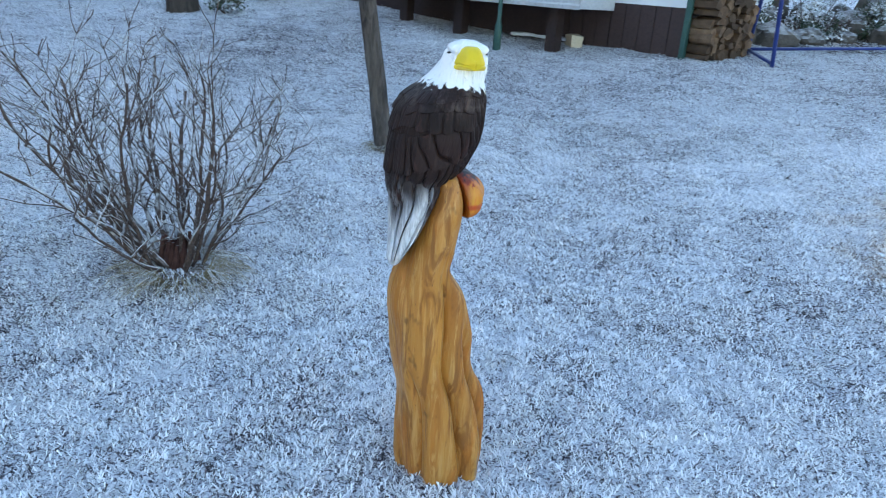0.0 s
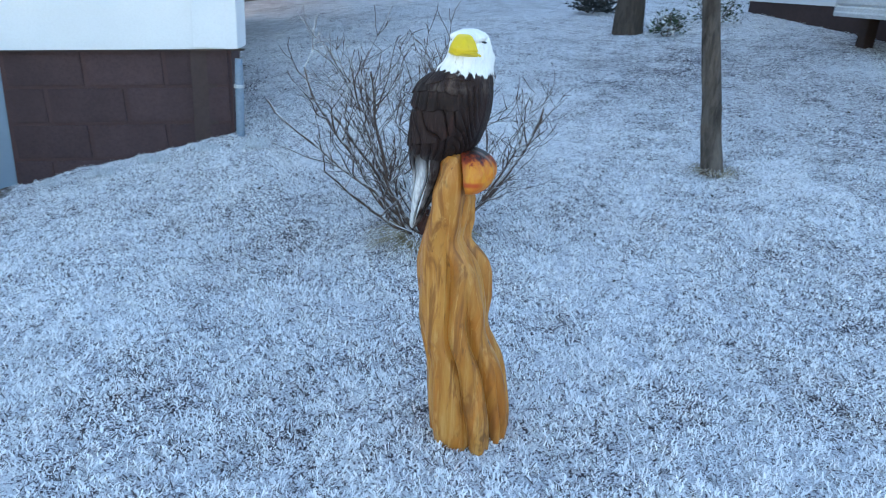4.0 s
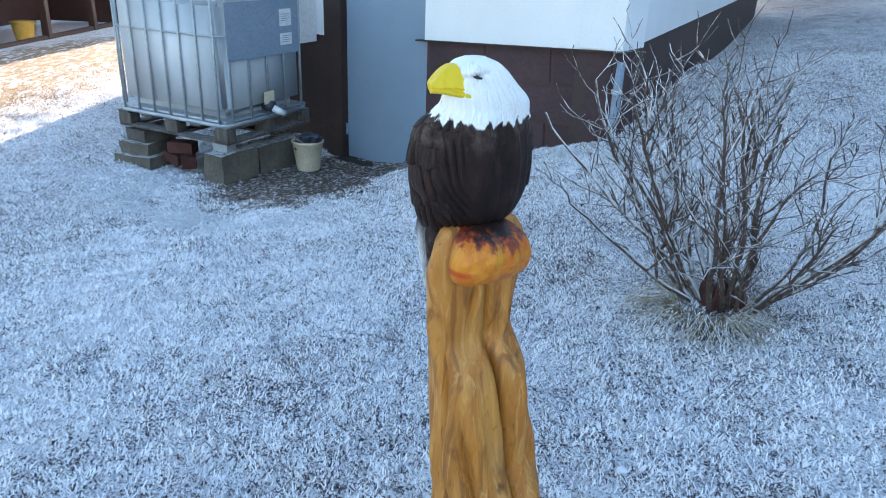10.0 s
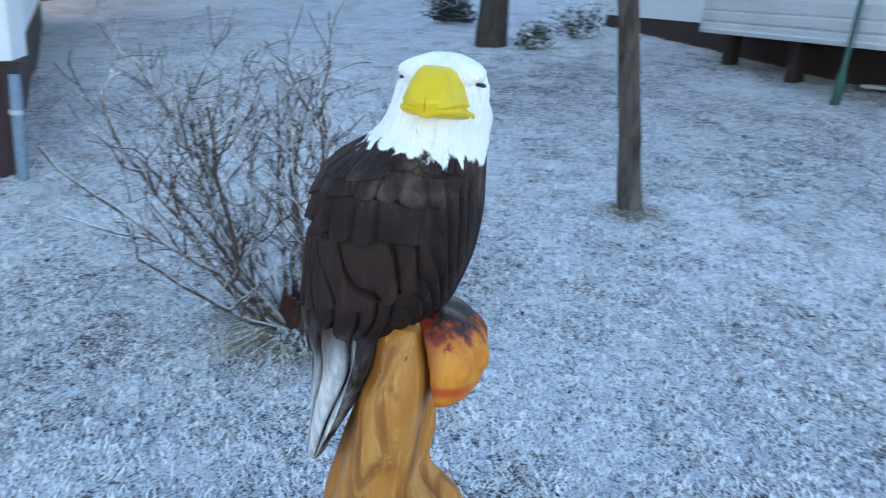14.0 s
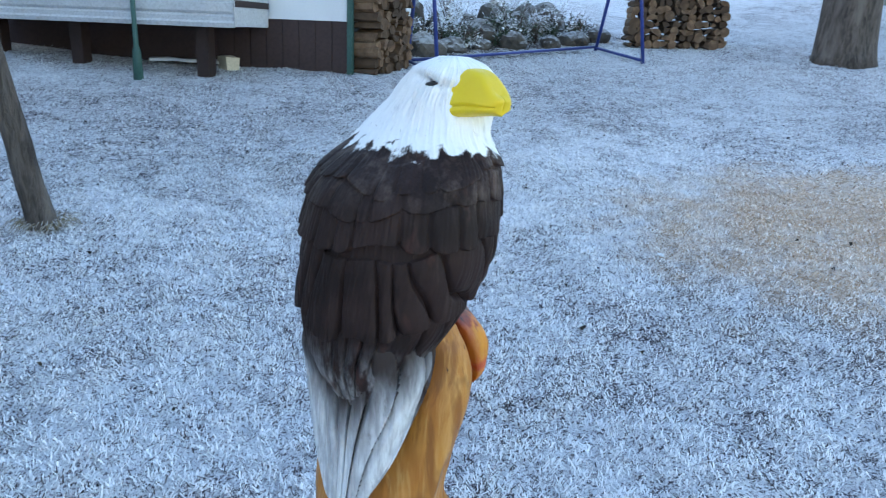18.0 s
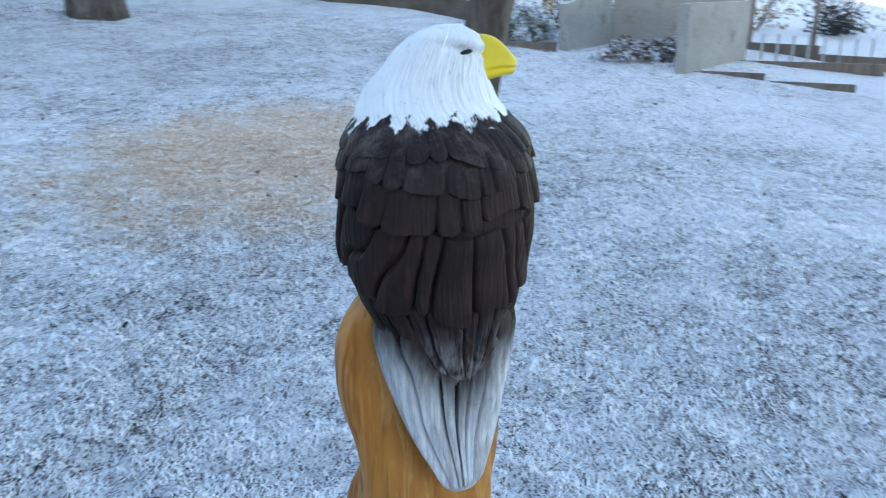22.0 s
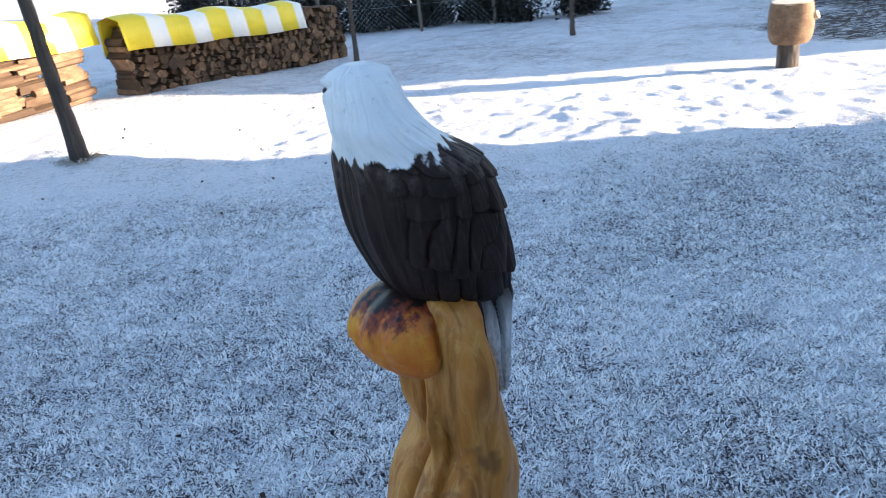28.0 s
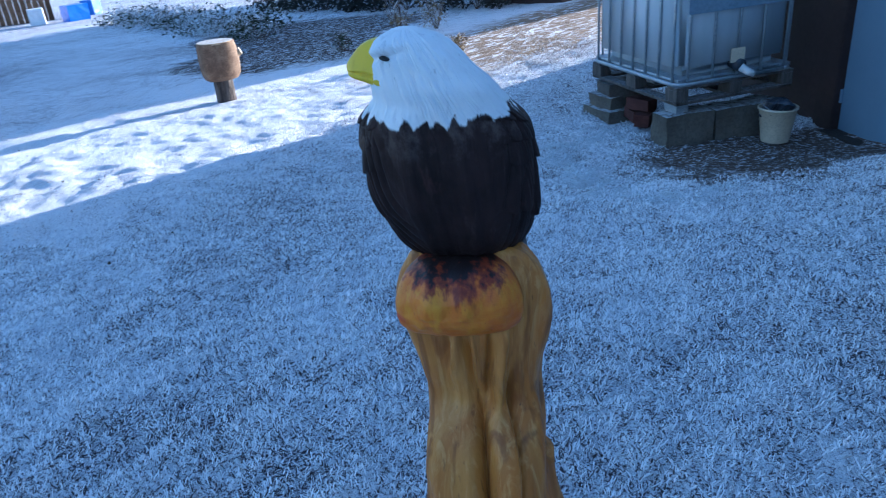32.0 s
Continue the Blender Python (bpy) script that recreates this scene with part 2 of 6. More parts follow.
M["mortar"] = surface("brown_painted_mortar", (0.066, 0.037, 0.038), (0.080, 0.047, 0.049), 3, 70, 0.9, bump=0.3)
M["frame"] = surface("dark_brown_timber", (0.030, 0.017, 0.015), (0.045, 0.025, 0.022), 2, 30, 0.6, bump=0.15)
M["door"] = surface("blue_grey_steel_paint", (0.165, 0.220, 0.300), (0.19, 0.255, 0.335), 0.9, 35, 0.5, bump=0.04, depth=0.002, speck=0.08)
M["zinc"] = surface("zinc_pipe", (0.50, 0.53, 0.57), (0.62, 0.65, 0.68), 4, 60, 0.5, 0.5, bump=0.08, frost=0.4)
M["tile"] = surface("dark_roof_tile", (0.10, 0.06, 0.05), (0.15, 0.09, 0.075), 1, 20, 0.8, frost=0.6)
M["skirt"] = surface("brown_boarding", (0.045, 0.027, 0.026), (0.060, 0.036, 0.034), 1.2, 25, 0.7, bump=0.15)
M["slab"] = surface("pale_concrete_slab", (0.27, 0.265, 0.255), (0.38, 0.37, 0.35), 1.6, 45, 0.92, bump=0.5, depth=0.005, frost=0.6, stain=(0.15, 0.13, 0.10))
# dark brown stone, darkened further for the shade under the tank
M["concrete"] = surface("weathered_concrete", (0.090, 0.076, 0.060), (0.175, 0.152, 0.120), 2.2, 45, 0.92, bump=0.5, depth=0.005, frost=0.5, stain=(0.10, 0.08, 0.06))
M["stone"] = surface("garden_rock", (0.06, 0.052, 0.046), (0.12, 0.105, 0.09), 3, 30, 0.9, bump=0.8, depth=0.01, frost=0.4)
M["pallet"] = streaked("weathered_pallet_wood", (0.055, 0.046, 0.040), (0.135, 0.115, 0.100), (50, 50, 6), 0.85, 0.5, 0.004, 0.28)
M["logwood"] = surface("split_firewood", (0.13, 0.075, 0.042), (0.27, 0.175, 0.105), 8, 60, 0.85, bump=0.4, vary=0.9)
M["blue"] = surface("blue_enamel", (0.020, 0.036, 0.185), (0.032, 0.055, 0.25), 3, 60, 0.45, bump=0.05, frost=0.3)
M["green_pole"] = surface("green_painted_steel", (0.03, 0.085, 0.075), (0.045, 0.11, 0.095), 3, 60, 0.5, bump=0.05)


# ---- builders ----
def box(bm, c, s, turn=None, bevel=0.0):
    """A box of size s about c, turned and bevelled, added to bm."""
    part_bm = bmesh.new()
    bmesh.ops.create_cube(part_bm, size=1.0, matrix=Matrix.Diagonal((*s, 1)))
    if bevel:
        bmesh.ops.bevel(part_bm, geom=part_bm.edges[:], offset=bevel, segments=2, affect="EDGES")
    m = Matrix.Translation(c) @ (turn.to_4x4() if turn else Matrix())
    part_bm.transform(m)
    verts = [bm.verts.new(v.co) for v in part_bm.verts]
    for f in part_bm.faces:
        bm.faces.new([verts[v.index] for v in f.verts])
    part_bm.free()


def tube(bm, pts, rads, n=8, caps=True):
    """A round bar along pts, with a radius at each."""
    pts = [Vector(p) for p in pts]
    rads = [rads] * len(pts) if isinstance(rads, (int, float)) else rads
    rings, side = [], None
    for i, p in enumerate(pts):
        d = (pts[min(i + 1, len(pts) - 1)] - pts[max(i - 1, 0)]).normalized()
        if side is None:
            side = d.orthogonal().normalized()
        side = (side - d * side.dot(d)).normalized()
        other = d.cross(side)
        rings.append([bm.verts.new(p + (side * math.cos(a) + other * math.sin(a)) * rads[i]) for a in (2 * math.pi * k / n for k in range(n))])
    for a, b in zip(rings, rings[1:]):
        for k in range(n):
            bm.faces.new((a[k], a[(k + 1) % n], b[(k + 1) % n], b[k]))
    if caps:
        bm.faces.new(rings[0][::-1])
        bm.faces.new(rings[-1])


def mesh_of(name, bm, material, smooth=False):
    bmesh.ops.recalc_face_normals(bm, faces=bm.faces[:])
    me = bpy.data.meshes.new(name)
    bm.to_mesh(me)
    bm.free()
    me.materials.append(material)
    if smooth:
        me.polygons.foreach_set("use_smooth", [True] * len(me.polygons))
    return me


def part(name, bm, material, parent=None, label="", smooth=False):
    ob = new(name, mesh_of(name, bm, material, smooth))
    ob.parent = parent
    return tagged(ob, label)


def base(name, m, label, category, group="", kind=""):
    """An empty that carries the parts of a thing."""
    ob = new(name)
    ob.matrix_world = m
    ob.empty_display_size = 0.1
    return tagged(ob, label, category, group, kind)


def curve_at(table, z):
    """Smooth columns of a table between its stations."""
    t = np.array(table, float)
    zs, out = t[:, 0], []
    for k in range(1, t.shape[1]):
        s = np.gradient(t[:, k], zs)
        i = np.clip(np.searchsorted(zs, z) - 1, 0, len(zs) - 2)
        h = zs[i + 1] - zs[i]
        u = np.clip((z - zs[i]) / h, 0, 1)
        a, b = t[i, k], t[i + 1, k]
        out.append((2 * u**3 - 3 * u**2 + 1) * a + (u**3 - 2 * u**2 + u) * h * s[i] + (3 * u**2 - 2 * u**3) * b + (u**3 - u**2) * h * s[i + 1])
    return out


def lattice(x, y, seed):
    h = np.sin(x * 127.1 + y * 311.7 + seed * 74.7) * 43758.5453
    return h - np.floor(h)


def value_noise(x, y, seed=0):
    """Smooth noise from 0 to 1 over arrays."""
    x0, y0 = np.floor(x), np.floor(y)
    u, v = x - x0, y - y0
    u, v = u * u * (3 - 2 * u), v * v * (3 - 2 * v)
    a, b = lattice(x0, y0, seed), lattice(x0 + 1, y0, seed)
    c, d = lattice(x0, y0 + 1, seed), lattice(x0 + 1, y0 + 1, seed)
    return (a * (1 - u) + b * u) * (1 - v) + (c * (1 - u) + d * u) * v


def grid_mesh(name, co, closed=True, smooth=True):
    """A mesh from a (rows, columns, 3) array; closed joins the last column to the first."""
    r, c = co.shape[:2]
    i, j = np.meshgrid(np.arange(r - 1), np.arange(c if closed else c - 1), indexing="ij")
    k = (j + 1) % c
    faces = np.stack([i * c + j, i * c + k, (i + 1) * c + k, (i + 1) * c + j], -1).reshape(-1, 4)
    me = bpy.data.meshes.new(name)
    me.vertices.add(r * c)
    me.vertices.foreach_set("co", co.reshape(-1).astype(np.float32))
    me.loops.add(faces.size)
    me.loops.foreach_set("vertex_index", faces.reshape(-1).astype(np.int32))
    me.polygons.add(len(faces))
    me.polygons.foreach_set("loop_start", np.arange(0, faces.size, 4, dtype=np.int32))
    me.update(calc_edges=True)
    if smooth:
        me.polygons.foreach_set("use_smooth", np.ones(len(faces), bool))
    return me


# ---- the ground ----
def soft(u, k):
    return k * np.logaddexp(0, u / k)


def step(x, a, b):
    t = np.clip((x - a) / (b - a), 0, 1)
    return t * t * (3 - 2 * t)


def height(x, y):
    """The lie of the lawn: it rises to the sheds and the big tree and dips before the cellar door."""
    x, y = 28 * np.tanh(np.asarray(x, float) / 28), 28 * np.tanh(np.asarray(y, float) / 28)
    return (0.022 * x + 0.05 * (y - 1.78) + 0.12 * step(x, 0.7, 2.6) + 0.10 * soft(y - 5, 0.6) + 0.08 * soft(x - 5, 0.5) + 0.11 * soft(x - 9.6, 0.4) * step(y, 1.8, 3.6)
            - 0.27 * np.exp(-((x + 5) ** 2 + (y - 1) ** 2) / 4.5) - 0.07 * np.exp(-((x + 4.75) ** 2 + (y - 1.85) ** 2) / 0.35) + 0.30 * np.exp(-((x + 4.9) ** 2 + (y - 5.6) ** 2) / 3.0) + 0.20 * np.exp(-((x + 3.3) ** 2 + (y - 3.5) ** 2) / 1.0))


def on(x, y, dz=0.0):
    return Vector((x, y, float(height(x, y)) + dz))


def bumps(x, y):
    """Small hummocks of the turf."""
    calm = 0.38 + 0.62 * np.exp(-((x**2 + (y - 1.8) ** 2) / 20.0))
    return calm * (0.05 * (value_noise(x * 0.9, y * 0.9, 3) - 0.5) + 0.045 * (value_noise(x * 2.7, y * 2.7, 4) - 0.5)
                   + 0.038 * (value_noise(x * 7, y * 7, 5) - 0.5) + 0.030 * (value_noise(x * 16, y * 16, 6) - 0.5))


def axis_steps(lo, hi, fine, centre):
    near = np.arange(centre - 6, centre + 6, fine)
    far = 6 + np.cumsum(0.06 * 1.13 ** np.arange(64))
    far = far[far < 900]
    return np.concatenate([centre - far[::-1], near, centre + far])


def make_ground():
    xs, ys = axis_steps(-900, 900, 0.045, 0.0), axis_steps(-900, 900, 0.045, 1.8)
    x, y = np.meshgrid(xs, ys, indexing="ij")
    near = np.exp(-((x**2 + (y - 1.8) ** 2) / 900))
    z = height(x, y) + near * (bumps(x, y))
    me = grid_mesh("ground", np.stack([x, y, z], -1), closed=False)
    me.materials.append(M["lawn"])
    return tagged(new("ground", me), "lawn of short grass white with hoar frost, with a warm patch of reflected sun in its colour", "lawn", kind="structure")


make_ground()


# ---- the carved and painted statue on its log ----
def carved_wood():
    n = Nodes("varnished_carved_wood", 0.42, spec=0.4)
    grain, wide = n.noise((42, 42, 3.2), 6, 0.65, 1.2), n.noise((10, 10, 2.2), 4, 0.6, 1.2)
    c = n.mix(n.ramp(wide, 0.36, 0.64), (0.50, 0.222, 0.040), (0.38, 0.138, 0.017))
    c = n.mix(n.ramp(grain, 0.47, 0.66, 0, 0.7), c, (0.60, 0.325, 0.095))
    c = n.mix(n.ramp(n.noise((22, 22, 2.6), 4, 0.6, 1.0), 0.51, 0.63, 0, 0.8), c, (0.23, 0.080, 0.013))
    c = n.mix(n.ramp(n.noise((13, 13, 8), 3), 0.63, 0.71, 0, 0.75), c, (0.13, 0.052, 0.014))
    c = n.mix(n.ramp(n.noise((85, 85, 10), 4), 0.62, 0.72, 0, 0.6), c, (0.16, 0.064, 0.015))
    c = n.mix(n.ramp(n.noise((9, 9, 2.0), 4, 0.6, 0.8), 0.54, 0.66, 0, 0.55), c, (0.53, 0.185, 0.020))
    c = n.mix(n.ramp(n.noise((70, 70, 30), 3), 0.70, 0.76, 0, 0.8), c, (0.07, 0.03, 0.012))
    n.bump(n.math("ADD", grain, n.math("MULTIPLY", n.noise((16, 16, 10), 3), 0.8)), 0.4, 0.006)
    return n.done(c, n.ramp(wide, 0.3, 0.7, 0.36, 0.6))


def painted(name, a, b, scratch, stretch=(60, 60, 8), rough=0.55, amount=0.5, spec=0.4):
    n = Nodes(name, rough, spec=spec)
    brush, wide = n.noise(stretch, 5, 0.65), n.noise(14, 4)
    c = n.mix(n.ramp(wide, 0.3, 0.7), a, b)
    c = n.mix(n.ramp(brush, 0.58, 0.75, 0, amount), c, scratch)
    n.bump(brush, 0.35, 0.003)
    return n.done(c)


def feather_paint():
    """Dark brown feathers; above the neck white, brushed down over the brown in ragged strokes."""
    n = Nodes("brown_and_white_feather_paint", 0.62, spec=0.18)
    brush, wide, stroke = n.noise((70, 70, 10), 5, 0.65), n.noise(14, 4), n.noise((52, 52, 6), 4, 0.6)
    c = n.mix(n.ramp(wide, 0.3, 0.7), (0.014, 0.0080, 0.0075), (0.029, 0.0165, 0.0150))
    c = n.mix(n.ramp(brush, 0.54, 0.75, 0, 0.5), c, (0.075, 0.047, 0.041))
    c = n.mix(n.ramp(n.noise((24, 24, 12), 4, 0.65), 0.60, 0.72, 0, 0.5), c, (0.070, 0.030, 0.024))
    c = n.mix(n.math("MULTIPLY", n.ramp(n.axis(2), 1.045, 1.105), n.ramp(n.noise((30, 30, 22), 5, 0.7), 0.46, 0.70, 0, 0.6)), c, (0.14, 0.105, 0.09))
    tips = n.math("MULTIPLY", n.ramp(n.axis(2), 0.915, 0.845), n.ramp(n.axis(0), -0.06, -0.12))
    c = n.mix(n.math("MULTIPLY", tips, n.ramp(n.noise((50, 50, 14), 5, 0.7), 0.40, 0.66, 0, 0.75)), c, (0.30, 0.29, 0.30))
    w = n.mix(n.ramp(wide, 0.3, 0.7), (0.80, 0.81, 0.82), (0.86, 0.87, 0.88))
    w = n.mix(n.ramp(n.noise((64, 64, 14), 5, 0.65), 0.56, 0.74, 0, 0.6), w, (0.52, 0.54, 0.58))
    w = n.mix(n.ramp(n.noise((120, 120, 24), 4, 0.6), 0.66, 0.74, 0, 0.5), w, (0.34, 0.33, 0.33))
    # pointed strokes round the neck
    turn = n.math("MULTIPLY", n.math("ARCTAN2", n.axis(1), n.math("ADD", n.axis(0), 0.03)), 2.55)
    turn = n.math("ADD", turn, n.math("MULTIPLY", n.noise(11, 2), 4.0))
    teeth = n.math("PINGPONG", turn, 0.5)
    z = n.math("ADD", n.axis(2), n.math("MULTIPLY", n.math("SUBTRACT", teeth, 0.25), 0.024))
    z = n.math("ADD", z, n.math("MULTIPLY", n.math("SUBTRACT", stroke, 0.5), 0.044))
    z = n.math("ADD", z, n.math("MULTIPLY", n.axis(0), 0.04))
    c = n.mix(n.ramp(z, 1.1175, 1.1235), c, w)
    n.bump(n.math("ADD", brush, n.math("MULTIPLY", n.noise((110, 110, 18), 4), 0.6)), 0.5, 0.004)
    return n.done(c)


def tail_paint():
    """Grey-white brushed thinly over the dark ground coat, which shows under the back feathers."""
    n = Nodes("dry_brushed_white", 0.6)
    brush = n.noise((90, 90, 9), 5, 0.7)
    z = n.math("ADD", n.axis(2), n.math("MULTIPLY", n.math("SUBTRACT", n.noise((40, 40, 12), 3), 0.5), 0.07))
    z = n.math("SUBTRACT", z, n.math("MULTIPLY", n.math("ABSOLUTE", n.math("SUBTRACT", n.axis(1), 0.02)), 0.95))
    c = n.mix(n.ramp(brush, 0.36, 0.64), (0.68, 0.70, 0.73), (0.36, 0.37, 0.40))
    c = n.mix(n.ramp(n.noise(22, 4), 0.5, 0.75, 0, 0.6), c, (0.33, 0.32, 0.34))
    c = n.mix(n.ramp(n.noise((60, 60, 26), 4, 0.7), 0.60, 0.70, 0, 0.6), c, (0.24, 0.22, 0.22))
    c = n.mix(n.ramp(z, 0.735, 0.825), c, (0.026, 0.016, 0.014))
    n.bump(brush, 0.5, 0.004)
    return n.done(c)


def foot_paint():
    n = Nodes("orange_yellow_paint", 0.45)
    brush, wide = n.noise((46, 46, 16), 4, 0.65), n.noise(17, 4, 0.6, 0.5)
    z = n.math("ADD", n.axis(2), n.math("MULTIPLY", n.math("SUBTRACT", n.noise((62, 62, 9), 4), 0.5), 0.12))
    z = n.math("SUBTRACT", z, n.math("MULTIPLY", n.math("ABSOLUTE", n.math("SUBTRACT", n.axis(1), 0.012)), 0.25))
    c = n.mix(n.ramp(wide, 0.3, 0.68), (0.64, 0.25, 0.015), (0.54, 0.135, 0.009))
    c = n.mix(n.ramp(brush, 0.5, 0.75, 0, 0.5), c, (0.66, 0.37, 0.02))
    c = n.mix(n.ramp(n.noise((80, 80, 40), 4, 0.7), 0.62, 0.70, 0, 0.7), c, (0.30, 0.075, 0.012))
    c = n.mix(n.ramp(n.axis(2), 0.832, 0.798, 0, 0.6), c, (0.55, 0.125, 0.010))
    # deep red spot: the shadow at the low corner, painted in
    shade_spot = n.math("MULTIPLY", n.ramp(n.axis(1), -0.050, -0.078), n.ramp(n.math("ABSOLUTE", n.math("SUBTRACT", n.axis(2), 0.832)), 0.010, 0.002))
    c = n.mix(n.math("MULTIPLY", shade_spot, 0.85), c, (0.46, 0.045, 0.008))
    claw = n.math("MULTIPLY", n.ramp(n.axis(1), -0.045, -0.066), n.ramp(z, 0.858, 0.880))
    c = n.mix(n.math("MULTIPLY", claw, 0.9), c, (0.30, 0.030, 0.010))
    c = n.mix(n.ramp(n.axis(0), 0.022, -0.006, 0, 0.75), c, (0.24, 0.035, 0.008))
    c = n.mix(n.ramp(z, 0.862, 0.886, 0, 0.92), c, (0.17, 0.022, 0.010))
    c = n.mix(n.ramp(z, 0.884, 0.902), c, (0.018, 0.010, 0.009))
    n.bump(n.math("ADD", brush, n.noise((30, 30, 60), 3)), 0.5, 0.004)
    return n.done(c)


S_WOOD, S_BROWN = carved_wood(), feather_paint()
S_TAIL, S_YELLOW, S_FOOT = tail_paint(), painted("yellow_beak_paint", (0.68, 0.49, 0.008), (0.74, 0.55, 0.012), (0.58, 0.38, 0.008), rough=0.45), foot_paint()
S_DARK = painted("black_eye_paint", (0.012, 0.011, 0.011), (0.02, 0.018, 0.018), (0.03, 0.03, 0.03), rough=0.35)

def ring_radius(th, a, b, p):
    return (np.abs(np.cos(th) / a) ** p + np.abs(np.sin(th) / b) ** p) ** (-1 / p)


def loft(z, fc, fh, lc, lh, p, th, extra):
    r = ring_radius(th, fh[:, None], lh[:, None], p) + extra
    return np.stack([fc[:, None] + r * np.cos(th), lc[:, None] + r * np.sin(th), np.broadcast_to(z[:, None], r.shape)], -1)


def turn_gap(a, b):
    return (a - b + np.pi) % (2 * np.pi) - np.pi


def log_shell():
    z = np.linspace(-0.07, 0.915, 260)
    fc, fh, lc, lh = curve_at([(-0.07, 0.048, 0.112, 0.050, 0.122), (0.02, 0.046, 0.121, 0.046, 0.117), (0.15, 0.034, 0.121, 0.040, 0.115), (0.26, 0.020, 0.111, 0.041, 0.113),
                               (0.35, -0.010, 0.096, 0.044, 0.118), (0.47, -0.021, 0.104, 0.034, 0.099), (0.58, -0.040, 0.092, 0.035, 0.096), (0.655, -0.059, 0.058, 0.032, 0.095), (0.70, -0.051, 0.056, 0.030, 0.099),
                               (0.75, -0.044, 0.050, 0.030, 0.110), (0.80, -0.040, 0.049, 0.028, 0.118), (0.85, -0.034, 0.042, 0.027, 0.113), (0.885, -0.038, 0.040, 0.026, 0.096), (0.905, -0.038, 0.034, 0.025, 0.075), (0.915, -0.038, 0.02, 0.025, 0.045)], z)
    th = np.linspace(0, 2 * np.pi, 256, endpoint=False)[None, :]
    zz = z[:, None]
    e = 0.003 * np.sin(3 * th + 9 * zz + 0.6) + 0.0025 * np.sin(5 * th - 11 * zz + 0.8 * np.sin(9 * zz)) + 0.0018 * np.sin(9 * th + 15 * zz + 1.3)
    # long carved valleys that wander down the log; each leaves a rounded strand beside it
    for at, wander, pace, phase, wide, deep, lo, hi in [(0.08, 0.12, 6, 0.5, 0.15, 0.024, -0.1, 0.70), (-0.85, 0.16, 7, 1.4, 0.12, 0.019, -0.1, 0.54), (-1.50, 0.14, 8, 2.2, 0.11, 0.015, -0.1, 0.68),
                                                        (-2.6, 0.10, 6, 0.4, 0.16, 0.012, -0.1, 0.42), (2.45, 0.2, 6, 3.0, 0.18, 0.010, -0.1, 0.55), (0.75, 0.15, 9, 0.2, 0.10, 0.013, 0.30, 0.78), (-0.45, 0.1, 9, 2.0, 0.07, 0.010, -0.1, 0.34)]:
        d = turn_gap(th, at + wander * np.sin(pace * zz + phase))
        live = step(zz, lo, lo + 0.08) * (1 - step(zz, hi - 0.16, hi))
        e = e - 1.25 * deep * live * np.exp(-((d / wide) ** 2)) - 0.45 * deep * live * np.exp(-((d / (0.3 * wide)) ** 2)) + 0.45 * deep * live * np.exp(-(((d - 0.36) / 0.24) ** 2))
    # a tongue at the foot, a flange that ends in a sawn step, folds below the perch
    e = e + 0.014 * np.exp(-((turn_gap(th, -1.2 + 0.5 * zz) / (0.20 - 0.5 * np.clip(zz, 0, 0.2))) ** 2)) * (1 - step(zz, 0.10, 0.20))
    e = e + 0.015 * np.exp(-((turn_gap(th, 1.72) / 0.36) ** 4)) * (1 - step(zz, 0.518, 0.532)) * step(zz, 0.1, 0.3)
    for at, slant, lo, hi, deep in ((0.55, 2.4, 0.62, 0.80, 0.012), (0.0, -1.6, 0.66, 0.80, 0.009), (-0.6, 1.2, 0.68, 0.80, 0.008)):
        d = turn_gap(th, at + slant * (zz - 0.72))
        e = e + deep * step(zz, lo, lo + 0.05) * (1 - step(zz, hi - 0.05, hi)) * (np.exp(-((d / 0.10) ** 2)) - np.exp(-(((d + 0.22) / 0.10) ** 2)))
    # knots, cut facets and the frayed foot
    for kt, kz in [(-1.20, 0.115), (0.9, 0.17), (-2.0, 0.33), (2.2, 0.45), (0.62, 0.70)]:
        d2 = (turn_gap(th, kt) * 0.12) ** 2 + (zz - kz) ** 2
        e = e + 0.005 * np.exp(-d2 / 0.0009) - 0.007 * np.exp(-d2 / 0.00016)
    e = e - 0.012 * (1 - step(zz, -0.03, 0.05)) * value_noise(th * 9, zz * 20, 8)
    e = e + 0.0045 * (value_noise(th * 5.1, zz * 13, 21) - 0.5) + 0.002 * (value_noise(th * 16, zz * 9, 2) - 0.5)
    return loft(z, fc, fh, lc, lh, 2.5, th, e)


# top, lower end, count round the body, relief
FEATHER_ROWS = [(1.142, 1.110, 23, 0.008), (1.116, 1.083, 21, 0.010), (1.092, 1.042, 19, 0.012), (1.056, 0.958, 23, 0.0125), (0.985, 0.815, 23, 0.012)]


